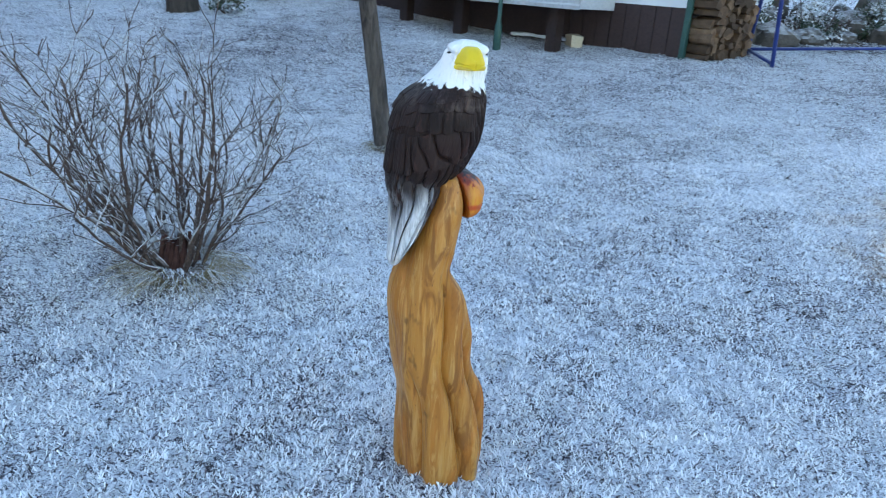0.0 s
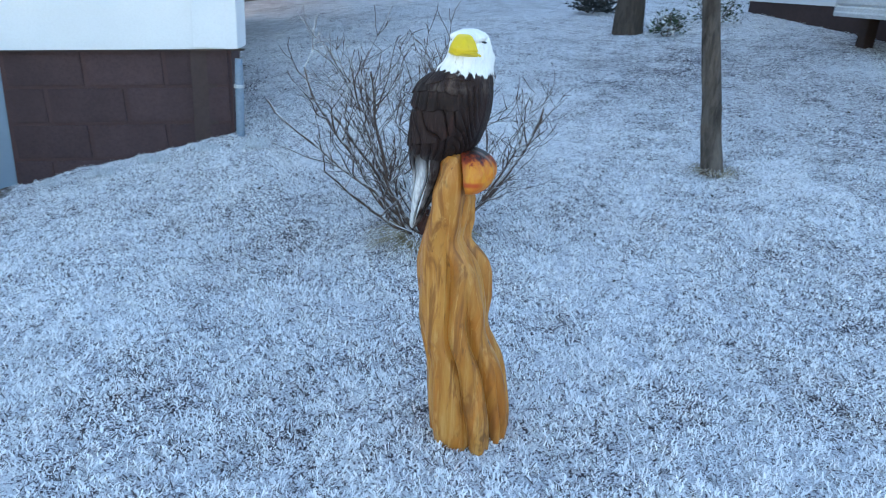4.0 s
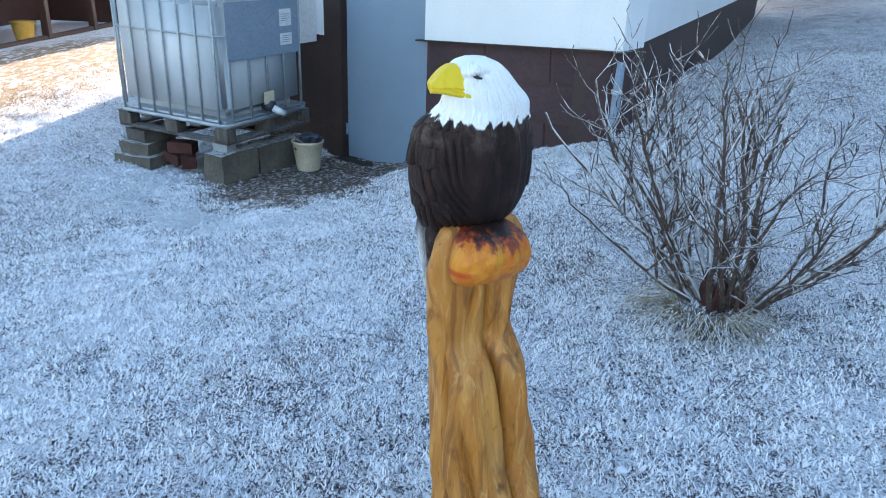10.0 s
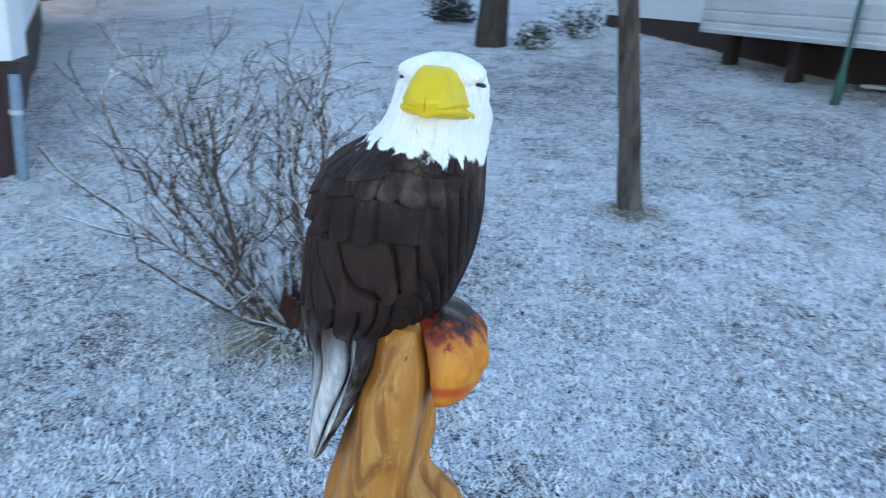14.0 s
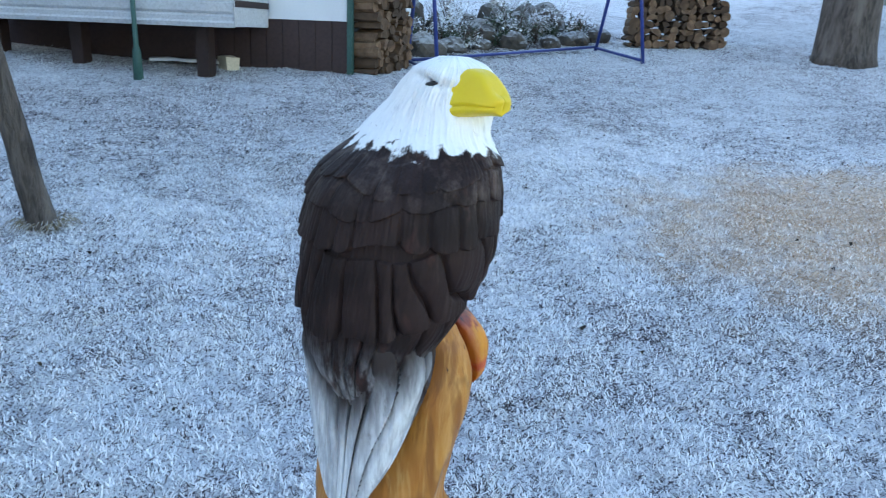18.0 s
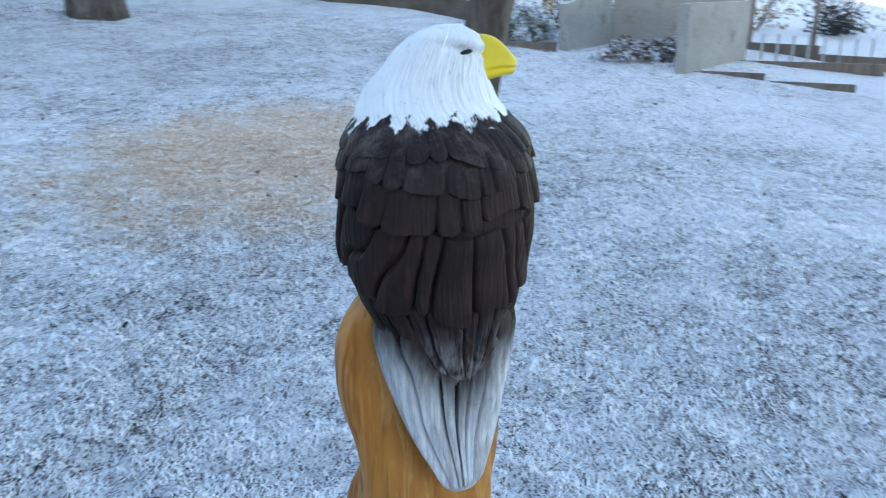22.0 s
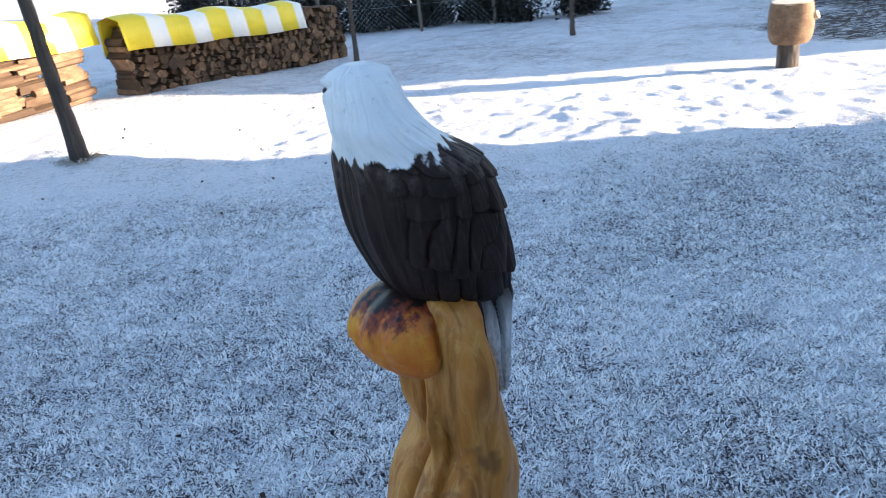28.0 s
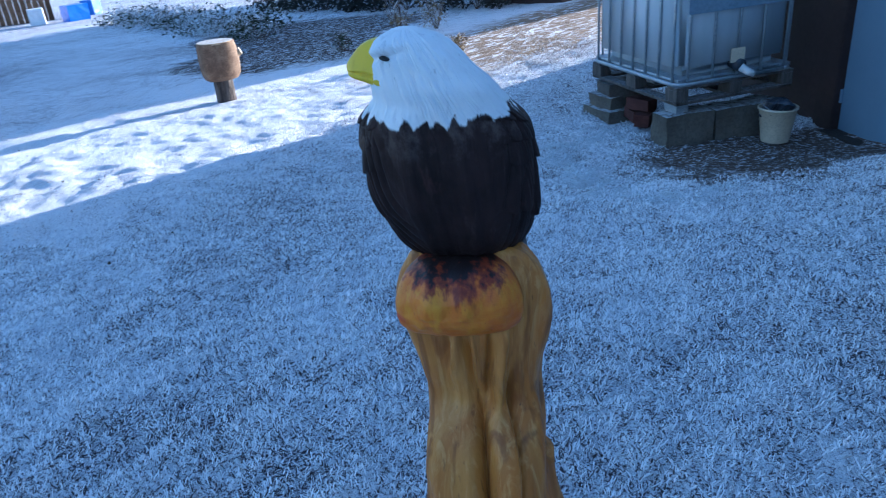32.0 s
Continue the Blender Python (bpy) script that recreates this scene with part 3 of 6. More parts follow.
def feathers(th, z):
    """Carved feathers: overlapping rows of rounded tongues parted by grooves, proud at their lower ends, the upper row lapping the lower."""
    e = np.zeros(np.broadcast(th, z).shape)
    front = np.exp(-((turn_gap(th, 0.05) / 0.85) ** 6))
    for k in range(len(FEATHER_ROWS) - 1, -1, -1):
        top, low, count, deep = FEATHER_ROWS[k]
        sag = -0.010 + (0.016 if k < 3 else 0.034) * np.cos(th) + 0.006 * np.sin(3 * th + 1.7 * k) + 0.003 * np.sin(7 * th + k)
        sag = sag - 0.012 * np.exp(-((turn_gap(th, np.pi) / 0.5) ** 2)) * (k > 2)
        v = (top + sag - z) / (top - low)
        lean = (0.42 * v * np.sin(th + 0.15) if k > 2 else 0.10 * v * np.sin(th)) + 0.03 * np.sin(2.2 * th + 30 * z)
        u = (th + lean) / (2 * np.pi) * count + 0.5 * (k % 2) + 0.30 * np.sin(5 * th + 2 * k) + 0.16 * np.sin(11 * th + k)
        w = np.abs((u - np.floor(u)) * 2 - 1)
        pick = lattice(np.floor(u), 0 * u, k + 3)
        groove = 0.45 if k < 3 else 0.85
        across = 1 - 0.5 * groove * w**2.2 - groove * np.clip((w - 0.74) / 0.26, 0, 1) ** 1.4
        along = 0.34 + 0.66 * np.clip(v, 0, 1) ** 0.8
        tongue = along * (0.82 + 0.36 * pick) * across
        tip = 1 - (0.16 if k < 3 else 0.10) * w**3 + 0.10 * (pick - 0.5)
        e = np.where((v > 0) & (v < tip), deep * tongue, e)
    # shallow chisel cuts along the feathers
    cut = value_noise(th * 46, z * 26 + 3 * th, 31) - 0.5
    e = e + 0.0016 * cut
    # beside the breast: narrow slanting strokes
    near = np.exp(-((turn_gap(th, -0.85) / 0.42) ** 4)) * (1 - step(z, 1.075, 1.105))
    comb = np.abs(((th * 4.6 + z * 27 + 0.5 * np.sin(33 * z) + 0.5 * np.sin(7 * th)) % 1) * 2 - 1)
    e = e * (1 - 0.75 * near) + near * 0.0085 * (1 - comb**2.2)
    # the breast: plain, with a few long faint ridges
    ridge = 0.003 * np.exp(-((turn_gap(th, 0.30) / 0.08) ** 2)) - 0.0025 * np.exp(-((turn_gap(th, -0.05) / 0.10) ** 2)) + 0.003 * np.exp(-((turn_gap(th, -0.42) / 0.08) ** 2))
    plain = 0.006 + ridge + 0.0025 * (value_noise(th * 14, z * 9, 17) - 0.5)
    return (e * (1 - front) + plain * front) - 0.006


def neck_line(th):
    jag = np.abs(((th / (2 * np.pi) * 17 + 0.35 * np.sin(3 * th)) % 1) * 2 - 1)
    fine = np.abs(((th / (2 * np.pi) * 43 + 0.5 * np.sin(7 * th)) % 1) * 2 - 1)
    return 1.134 - 0.008 * jag - 0.007 * fine - 0.006 * np.cos(th + 0.3)


HEAD_TURN = radians(-14)


def turned_head(co):
    """Turns all above the shoulders about the neck."""
    a = HEAD_TURN * step(co[..., 2], 1.09, 1.17)
    x, y = co[..., 0] + 0.004, co[..., 1]
    out = co.copy()
    out[..., 2] += 0.004 * step(co[..., 2], 1.12, 1.17)
    out[..., 0], out[..., 1] = -0.004 + x * np.cos(a) - y * np.sin(a), x * np.sin(a) + y * np.cos(a)
    return out


def body_shell():
    z = np.linspace(0.812, 1.2240, 400)
    fc, fh, lc, lh = curve_at([(0.812, -0.128, 0.020, 0.014, 0.034), (0.84, -0.115, 0.044, 0.018, 0.060), (0.865, -0.104, 0.062, 0.021, 0.077), (0.89, -0.093, 0.075, 0.019, 0.090),
                               (0.92, -0.077, 0.091, 0.018, 0.104), (0.96, -0.067, 0.099, 0.016, 0.113), (1.00, -0.061, 0.104, 0.010, 0.120), (1.04, -0.056, 0.104, 0.007, 0.121), (1.07, -0.053, 0.101, 0.005, 0.119),
                               (1.09, -0.048, 0.094, 0.003, 0.117), (1.108, -0.038, 0.083, -0.001, 0.111), (1.125, -0.026, 0.072, -0.003, 0.098), (1.138, -0.018, 0.063, -0.002, 0.087), (1.155, -0.010, 0.057, -0.005, 0.077), (1.172, -0.007, 0.051, -0.010, 0.065),
                               (1.188, -0.005, 0.048, -0.016, 0.057), (1.203, -0.004, 0.044, -0.023, 0.048), (1.215, -0.004, 0.036, -0.029, 0.036), (1.2240, -0.003, 0.014, -0.032, 0.016)], z)
    th = np.linspace(0, 2 * np.pi, 520, endpoint=False)[None, :]
    zz = z[:, None]
    below = 1 - step(zz, 1.116, 1.132)
    e = feathers(th, zz) * below * step(zz, 0.812, 0.85)
    white = 1 - below
    strand = value_noise(th * 15 + 14 * zz, zz * 26, 6) - 0.5
    e = e + white * (0.0038 * strand + 0.0025 * (value_noise(th * 41, zz * 48, 9) - 0.5) + 0.003 * (value_noise(th * 5, zz * 30, 19) - 0.5))
    # brow ridges over the eyes, on both sides of the beak
    for eye, way in ((-0.72, 1), (np.pi + 0.72, -1)):
        d = turn_gap(th, eye)
        bow = 1.2045 + 0.010 * way * d
        e = e + 0.0045 * np.exp(-((d / 0.50) ** 2) - ((zz - bow) / 0.0055) ** 2) - 0.0055 * np.exp(-(((d - 0.25 * way) / 0.60) ** 2) - ((zz - bow + 0.0105) / 0.0040) ** 2)
    p = 2.2 + 0.5 * step(zz, 1.13, 1.17)
    co = loft(z, fc, fh, lc, lh, p, th, e)
    # the head is broad in the face and narrows to the nape
    nape = np.clip((co[..., 1] - lc[:, None]) / lh[:, None], 0, 1) ** 1.4 * step(zz, 1.140, 1.175)
    face = np.clip((lc[:, None] - co[..., 1]) / lh[:, None], 0, 1) * step(zz, 1.150, 1.180)
    co[..., 0] = fc[:, None] + (co[..., 0] - fc[:, None]) * (1 - 0.30 * nape + 0.17 * face)
    slim = (1 - step(zz, 0.885, 0.98)) * np.clip(np.cos(th) + 0.15, 0, 1)
    co[..., 1] = lc[:, None] + (co[..., 1] - lc[:, None]) * (1 - 0.20 * slim)
    # the lower edge of the back runs up to both sides
    vee = (1 - step(zz, 0.83, 0.93)) * np.clip(-np.cos(th) + 0.2, 0, 1)
    co[..., 2] += 0.034 * vee * np.clip(np.abs(co[..., 1] - 0.02) / 0.09, 0, 1) ** 1.2
    co = turned_head(co)
    mid = 0.5 * (zz[:-1] + zz[1:])
    return co, (mid > neck_line(th + np.pi / 520)).astype(np.int32)


def tail_shell():
    z = np.linspace(0.666, 0.90, 130)
    fc, fh, lc, lh = curve_at([(0.666, -0.150, 0.007, 0.021, 0.016), (0.675, -0.148, 0.012, 0.021, 0.026), (0.695, -0.143, 0.016, 0.021, 0.037), (0.73, -0.133, 0.022, 0.021, 0.054), (0.79, -0.118, 0.036, 0.021, 0.073), (0.85, -0.106, 0.048, 0.020, 0.088), (0.875, -0.104, 0.056, 0.020, 0.090), (0.90, -0.102, 0.056, 0.019, 0.085)], z)
    th = np.linspace(0, 2 * np.pi, 560, endpoint=False)[None, :]
    zz = z[:, None]
    q = turn_gap(th, np.pi) * np.ones_like(zz)
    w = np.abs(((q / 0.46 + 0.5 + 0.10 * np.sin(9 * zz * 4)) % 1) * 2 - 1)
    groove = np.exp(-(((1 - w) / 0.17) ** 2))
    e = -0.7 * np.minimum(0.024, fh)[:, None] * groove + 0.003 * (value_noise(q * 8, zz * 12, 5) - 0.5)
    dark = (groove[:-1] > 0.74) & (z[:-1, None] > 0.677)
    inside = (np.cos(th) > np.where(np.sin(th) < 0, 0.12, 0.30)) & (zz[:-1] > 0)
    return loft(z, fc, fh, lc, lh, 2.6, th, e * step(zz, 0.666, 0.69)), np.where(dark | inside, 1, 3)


def beak_shell():
    """A deep wedge, narrow above and broad below, its ridge bowed down to a blunt tip; a line parts the lower bill."""
    s = np.concatenate([[0.0, 0.02], 0.04 + 0.96 * np.sin(np.linspace(0, np.pi / 2, 50))])[:, None]
    th = np.linspace(0, 2 * np.pi, 112, endpoint=False)[None, :]
    r = ring_radius(th, 1.0, 1.0, 5.0)
    side, rel = r * np.cos(th), np.clip(r * np.sin(th), -1, 1)
    up = (rel + 1) / 2
    low = 1.1535 + 0.015 * s - 0.006 * (1 - np.clip(np.abs(side), 0, 1)) * s**2
    top = 1.2125 - 0.027 * s**2.4
    root = 0.050 + 0.020 * up
    tip = 0.1215 - 0.010 * np.clip((up - 0.5) / 0.5, 0, 1) ** 2 - 0.006 * (1 - up)
    out = root * (1 - s) + tip * s
    wide = (0.0480 - 0.0210 * s**1.3) * (1 - 0.58 * up) * np.where(s < 0.03, 0.6, 1.0)
    end = np.clip(1 - np.clip((s - 0.62) / 0.38, 0, 1) ** 3, 0.0, 1) ** (1 / 2.8)
    f = side * wide * (0.03 + 0.97 * end)
    seam = 0.22 + 0.16 * s * (1 - s)
    f = f - 0.0045 * np.sign(f) * np.exp(-(((up - seam) / 0.035) ** 2)) * (s > 0.03) * (s < 0.97)
    return np.stack([-0.004 + f, -out, low + up * (top - low)], -1)


def foot_shell():
    """The swollen perch: rounded in front, its ends drawn back and down to blunt corners."""
    v = np.linspace(-np.pi / 2, np.pi / 2, 72)[:, None]
    th = np.linspace(0, 2 * np.pi, 140, endpoint=False)[None, :]
    sq = lambda a, p: np.sign(a) * np.abs(a) ** p
    f, l, h = sq(np.cos(v), 0.66) * sq(np.cos(th), 0.62), sq(np.cos(v), 0.66) * sq(np.sin(th), 0.78), sq(np.sin(v), 0.78) * np.ones_like(th)
    lip = np.clip(-h, 0, 1)
    deep = np.where(f < 0, 0.40 - 0.60 * lip, 1.0)
    co = np.stack([0.020 + 0.055 * f * deep * (1 - 0.12 * l**2) - 0.012 * l**2 - 0.030 * np.clip(h, 0, 1) ** 2, 0.011 + 0.092 * l * (1 - 0.15 * np.clip(h, 0, 1)), 0.857 + 0.058 * h], -1)
    end = np.abs(l) ** 3
    co[..., 2] += -0.020 * end * lip - 0.005 * end
    co[..., 1] += np.sign(l) * 0.008 * end * lip
    co[..., 0] += 0.0035 * np.sin(l * 11) * (f > 0) * (h > -0.2) + 0.004 * (value_noise(l * 9, h * 6, 3) - 0.5) - 0.014 * np.clip(lip - 0.4, 0, 1)
    return co


def make_statue():
    me = bpy.data.meshes.new("carved_statue")
    shells = []
    body, white = body_shell()
    shells.append((log_shell(), 0, None))
    shells.append((body, None, np.where(white > 0, 2, 1)))
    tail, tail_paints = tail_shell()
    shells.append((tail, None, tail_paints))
    shells.append((turned_head(beak_shell()), 4, None))
    shells.append((foot_shell(), 5, None))
    # the eyes: dark slits under the brows
    for side in (-1, 1):
        a = np.linspace(0, 2 * np.pi, 20, endpoint=False)[None, :]
        k = np.linspace(-np.pi / 2, np.pi / 2, 10)[:, None]
        along, out, up = 0.0090 * np.cos(k) * np.cos(a), 0.0045 * np.sin(k) + 0 * a, 0.0028 * np.cos(k) * np.sin(a)
        shells.append((turned_head(np.stack([-0.004 + side * (0.0435 + out + 0.40 * along), -0.0455 + 0.88 * along - 0.45 * out, 1.1945 + up - 0.16 * along], -1)), 6, None))
    # a pale chip where one feather is split
    a, k = np.linspace(0, 2 * np.pi, 12, endpoint=False)[None, :], np.linspace(-np.pi / 2, np.pi / 2, 7)[:, None]
    shells.append((np.stack([-0.1425 + 0.004 * np.cos(k) * np.cos(a), 0.082 + 0.007 * np.sin(k) + 0 * a, 0.919 + 0.002 * np.cos(k) * np.sin(a) + 0.003 * np.sin(k)], -1), 3, None))
    verts, faces, mats, at = [], [], [], 0
    for co, m, per in shells:
        if per is not None:
            per = np.concatenate([per[:1], per, per[-1:]])
        co = np.concatenate([np.broadcast_to(co[0].mean(0), co[:1].shape), co, np.broadcast_to(co[-1].mean(0), co[:1].shape)])
        r, c = co.shape[:2]
        i, j = np.meshgrid(np.arange(r - 1), np.arange(c), indexing="ij")
        k = (j + 1) % c
        faces.append(at + np.stack([i * c + j, i * c + k, (i + 1) * c + k, (i + 1) * c + j], -1).reshape(-1, 4))
        mats.append(np.full((r - 1) * c, m) if per is None else per.reshape(-1))
        verts.append(co.reshape(-1, 3))
        at += r * c
    verts, faces, mats = np.concatenate(verts), np.concatenate(faces), np.concatenate(mats)
    me.vertices.add(len(verts))
    me.vertices.foreach_set("co", verts.reshape(-1).astype(np.float32))
    me.loops.add(faces.size)
    me.loops.foreach_set("vertex_index", faces.reshape(-1).astype(np.int32))
    me.polygons.add(len(faces))
    me.polygons.foreach_set("loop_start", np.arange(0, faces.size, 4, dtype=np.int32))
    me.update(calc_edges=True)
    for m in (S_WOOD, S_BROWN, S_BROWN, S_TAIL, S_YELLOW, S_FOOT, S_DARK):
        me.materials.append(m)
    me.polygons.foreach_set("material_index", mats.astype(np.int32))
    me.polygons.foreach_set("use_smooth", np.ones(len(faces), bool))
    ob = new("carved_statue", me)
    ob.matrix_world = pose(0.03, 1.78, 0.0, 0, 0, 28.6)
    tagged(ob, "varnished carved log topped by a painted perched bird, yellow beak", "wood carving")


make_statue()


# ---- trees and the shrub ----
def branch(bm, p, d, length, r, rng, depth, n=6, droop=0.0, twist=0.25, kids=3, buds=False):
    """A tapered limb that bends and forks."""
    steps = max(4, int(length / 0.09)) if depth > 0 else max(3, int(length / 0.08))
    steps = min(steps, 9)
    pts, rads = [p.copy()], [r]
    q, e = p.copy(), d.normalized()
    for i in range(steps):
        e = (e + Vector((rng.uniform(-1, 1), rng.uniform(-1, 1), rng.uniform(-0.6, 1) + droop)) * twist / steps * 2).normalized()
        q = q + e * length / steps
        pts.append(q.copy())
        rads.append(max(0.0012, r * (1 - 0.62 * (i + 1) / steps)))
    if buds:
        rads = [q * (1.0 if i % 2 else 1.22) for i, q in enumerate(rads)]
        if depth < 2:
            pts += [q + e * 0.006, q + e * 0.014]
            rads += [0.0034, 0.0012]
    tube(bm, pts, rads, n)
    if buds and depth < 2:
        pts, rads = pts[:-2], rads[:-2]
    if depth > 0:
        for k in range(kids):
            t = rng.uniform(0.3, 0.97)
            i = min(len(pts) - 2, int(t * steps))
            side = Vector((rng.uniform(-1, 1), rng.uniform(-1, 1), rng.uniform(-0.2, 0.8))).normalized()
            nd = (pts[i + 1] - pts[i]).normalized() * 0.85 + side * 0.75
            branch(bm, pts[i + 1], nd, length * rng.uniform(0.35, 0.6), rads[i + 1] * 0.62, rng, depth - 1, max(4, n - 1), droop, twist * 1.1, kids, buds)


def make_tree(name, foot, lean, top_r, base_r, tall, material, label, seed, flare=1.35, crown=5):
    rng = random.Random(seed)
    th = base(name, Matrix.Translation(foot), label, "tree")
    bm = bmesh.new()
    steps = 40
    pts = []
    for i in range(steps + 1):
        t = i / steps
        pts.append(Vector((lean[0] * t * tall, lean[1] * t * tall, -0.1 + t * (tall + 0.1))) + Vector((rng.uniform(-1, 1), rng.uniform(-1, 1), 0)) * 0.004 * min(1, i))
    rads = [base_r * (1 + (flare - 1) * math.exp(-8 * i / steps * tall / 2)) * (1 - i / steps) + top_r * i / steps for i in range(steps + 1)]
    tube(bm, pts, rads, 44)
    # bark ridges
    for v in bm.verts:
        a = math.atan2(v.co.y - lean[1] * v.co.z, v.co.x - lean[0] * v.co.z)
        k = 1 + 0.05 * math.sin(5 * a + 3 * v.co.z) + 0.045 * noise.noise(Vector((9 * math.cos(a), 9 * math.sin(a), 3.0 * v.co.z))) + 0.03 * noise.noise(Vector((3 * math.cos(a), 3 * math.sin(a), 7.0 * v.co.z)))
        c = Vector((lean[0] * v.co.z, lean[1] * v.co.z))
        v.co.x, v.co.y = c.x + (v.co.x - c.x) * k, c.y + (v.co.y - c.y) * k
    part("trunk", bm, material, th, smooth=True)
    bm = bmesh.new()
    for k in range(crown):
        i = rng.randint(steps // 2, steps - 1)
        a = rng.uniform(0, 6.28)
        branch(bm, pts[i], Vector((math.cos(a), math.sin(a), rng.uniform(0.5, 1.4))), tall * rng.uniform(0.25, 0.4), rads[i] * 0.5, rng, 2, 6, 0, 0.35, 4)
    part("crown", bm, material, th, "bare winter branches")
    return th


make_tree("garden_tree", on(-0.41, 5.15), (-0.15, -0.11), 0.035, 0.062, 4.2, M["bark"], "slim bare garden tree with grey bark, leaning slightly", 3)
make_tree("garden_tree", on(4.9, 1.89), (-0.22, -0.16), 0.15, 0.165, 4.6, M["bark"], "old fruit tree with rough split grey bark and a leaning trunk", 4, 1.3, 6)
make_tree("garden_tree", on(8.88, 6.98), (0.0, 0.0), 0.28, 0.34, 7.0, M["bark"], "large old tree with thick grey trunk flaring at the foot", 5, 1.25, 6)
make_tree("garden_tree", on(-3.6, 10.1), (0.0, 0.0), 0.12, 0.19, 5.0, M["dark_bark"], "dark-barked tree on the frosted slope", 6, 1.2, 6)
make_tree("garden_tree", on(2.35, -3.28), (0.02, 0.0), 0.03, 0.06, 3.6, M["dark_bark"], "slim dark young tree at the edge of the sunlit strip", 7, 1.5)
make_tree("sapling", on(0.02, -7.75), (-0.02, 0.0), 0.012, 0.035, 2.6, M["dark_bark"], "thin bare sapling in the frosted lawn", 8, 1.6, 4)
make_tree("sapling", on(-3.5, -9.05), (0.0, 0.0), 0.012, 0.035, 2.4, M["dark_bark"], "thin bare sapling in the frosted lawn", 9, 1.6, 4)


def limb(bm, p, d, length, r, rng, bend, sides=5):
    """A crooked limb with a knobbly outline; returns its points and radii."""
    steps = max(3, min(16, int(length / 0.055)))
    pts, rads, q, e = [p.copy()], [r], p.copy(), d.normalized()
    for i in range(steps):
        e = (e + Vector((rng.uniform(-1, 1), rng.uniform(-1, 1), rng.uniform(-1, 1))) * bend + Vector((0, 0, 0.05))).normalized()
        q = q + e * length / steps
        pts.append(q.copy())
        rads.append(max(0.0016, r * (1 - 0.66 * (i + 1) / steps)) * rng.uniform(0.9, 1.15))
    tube(bm, pts, rads, sides)
    return pts, rads


def make_shrub():
    """A few thick stems from one stool, each forking into crooked branches and short stubby twigs."""
    rng = random.Random(21)
    foot = on(-1.17, 3.08)
    th = base("shrub", Matrix.Translation(foot), "bare many-stemmed lilac shrub, brown stems rimed with frost", "shrub")

    def fork(bm, pts, rads, count, lo, lengths, depth):
        for k in range(count):
            i = rng.randint(max(1, int(lo * (len(pts) - 1))), len(pts) - 1)
            along = (pts[i] - pts[i - 1]).normalized()
            side = Vector((rng.uniform(-1, 1), rng.uniform(-1, 1), rng.uniform(-0.15, 0.6))).normalized()
            p2, r2 = limb(bm, pts[i], along * 0.7 + side * 0.8, rng.uniform(*lengths), max(0.0025, rads[i] * rng.uniform(0.5, 0.75)), rng, 0.30, 5 if depth else 4)
            if depth:
                fork(bm, p2, r2, rng.randint(4, 6), 0.2, (0.03, 0.17), depth - 1)

    # azimuth, lean outwards, length
    stems = [(20 + 137.5 * k, (0.12, 0.35, 0.58, 0.85, 0.48)[k % 5], rng.uniform(0.72, 1.05)) for k in range(15)]
    # low shoots that reach out towards the house wall and the lawn
    stems += [(-125, 1.25, 1.10), (-112, 1.05, 1.05), (-140, 1.7, 0.95), (-160, 1.5, 0.85), (40, 1.1, 0.72), (62, 0.9, 0.80), (-20, 1.2, 0.75), (95, 1.1, 0.75), (-100, 1.9, 0.8)]
    stems += [(-116, 0.82, 1.12), (-127, 0.92, 1.16), (-138, 0.86, 1.10)]
    for az, out, length in stems:
        bm = bmesh.new()
        a = radians(az) + rng.uniform(-0.2, 0.2)
        d = Vector((math.cos(a) * out, math.sin(a) * out, 1.0))
        p = Vector((math.cos(a), math.sin(a), 0)) * rng.uniform(0.02, 0.09) + Vector((0, 0, -0.03))
        pts, rads = limb(bm, p, d, length, rng.uniform(0.0095, 0.0150), rng, 0.17, 7)
        fork(bm, pts, rads, rng.randint(7, 9), 0.28, (0.14, 0.40), 1)
        part("stem", bm, M["twig"], th)
    bm = bmesh.new()
    for k in range(24):
        a = k * 2.4
        r0 = 0.02 + 0.085 * rng.random()
        tube(bm, [(r0 * math.cos(a), r0 * math.sin(a), -0.05), (r0 * 0.85 * math.cos(a + 0.2), r0 * 0.85 * math.sin(a + 0.2), 0.06), (r0 * 0.8 * math.cos(a + 0.4), r0 * 0.8 * math.sin(a + 0.4), 0.07 + 0.11 * rng.random())], [0.030, 0.019, 0.007], 7)
    part("root_stock", bm, M["stool"], th, "gnarled red-brown root stock")
    return th


def make_tuft(x, y, count, reach, tall, seed, label, ring=0.0, mat="tuft"):
    """Long dead grass that falls outwards."""
    rng = random.Random(seed)
    bm = bmesh.new()
    for k in range(count):
        a = rng.uniform(0, 6.28)
        r0 = ring * rng.uniform(0.7, 1.2)
        d = Vector((math.cos(a), math.sin(a), 0))
        p0 = d * r0 + Vector((rng.uniform(-0.02, 0.02), rng.uniform(-0.02, 0.02), -0.01))
        far, up = reach * rng.uniform(0.5, 1.1), tall * rng.uniform(0.5, 1.1)
        side = Vector((-d.y, d.x, 0)) * rng.uniform(-0.5, 0.5) * far
        tube(bm, [p0, p0 + d * far * 0.35 + Vector((0, 0, up)), p0 + d * far * 0.75 + side * 0.5 + Vector((0, 0, up * 0.7)), p0 + d * far + side + Vector((0, 0, 0.005))], [0.0022, 0.002, 0.0015, 0.0006], 4, False)
    ob = part("grass_tuft", bm, M[mat])
    ob.matrix_world = Matrix.Translation(on(x, y))
    return tagged(ob, label, "grass")


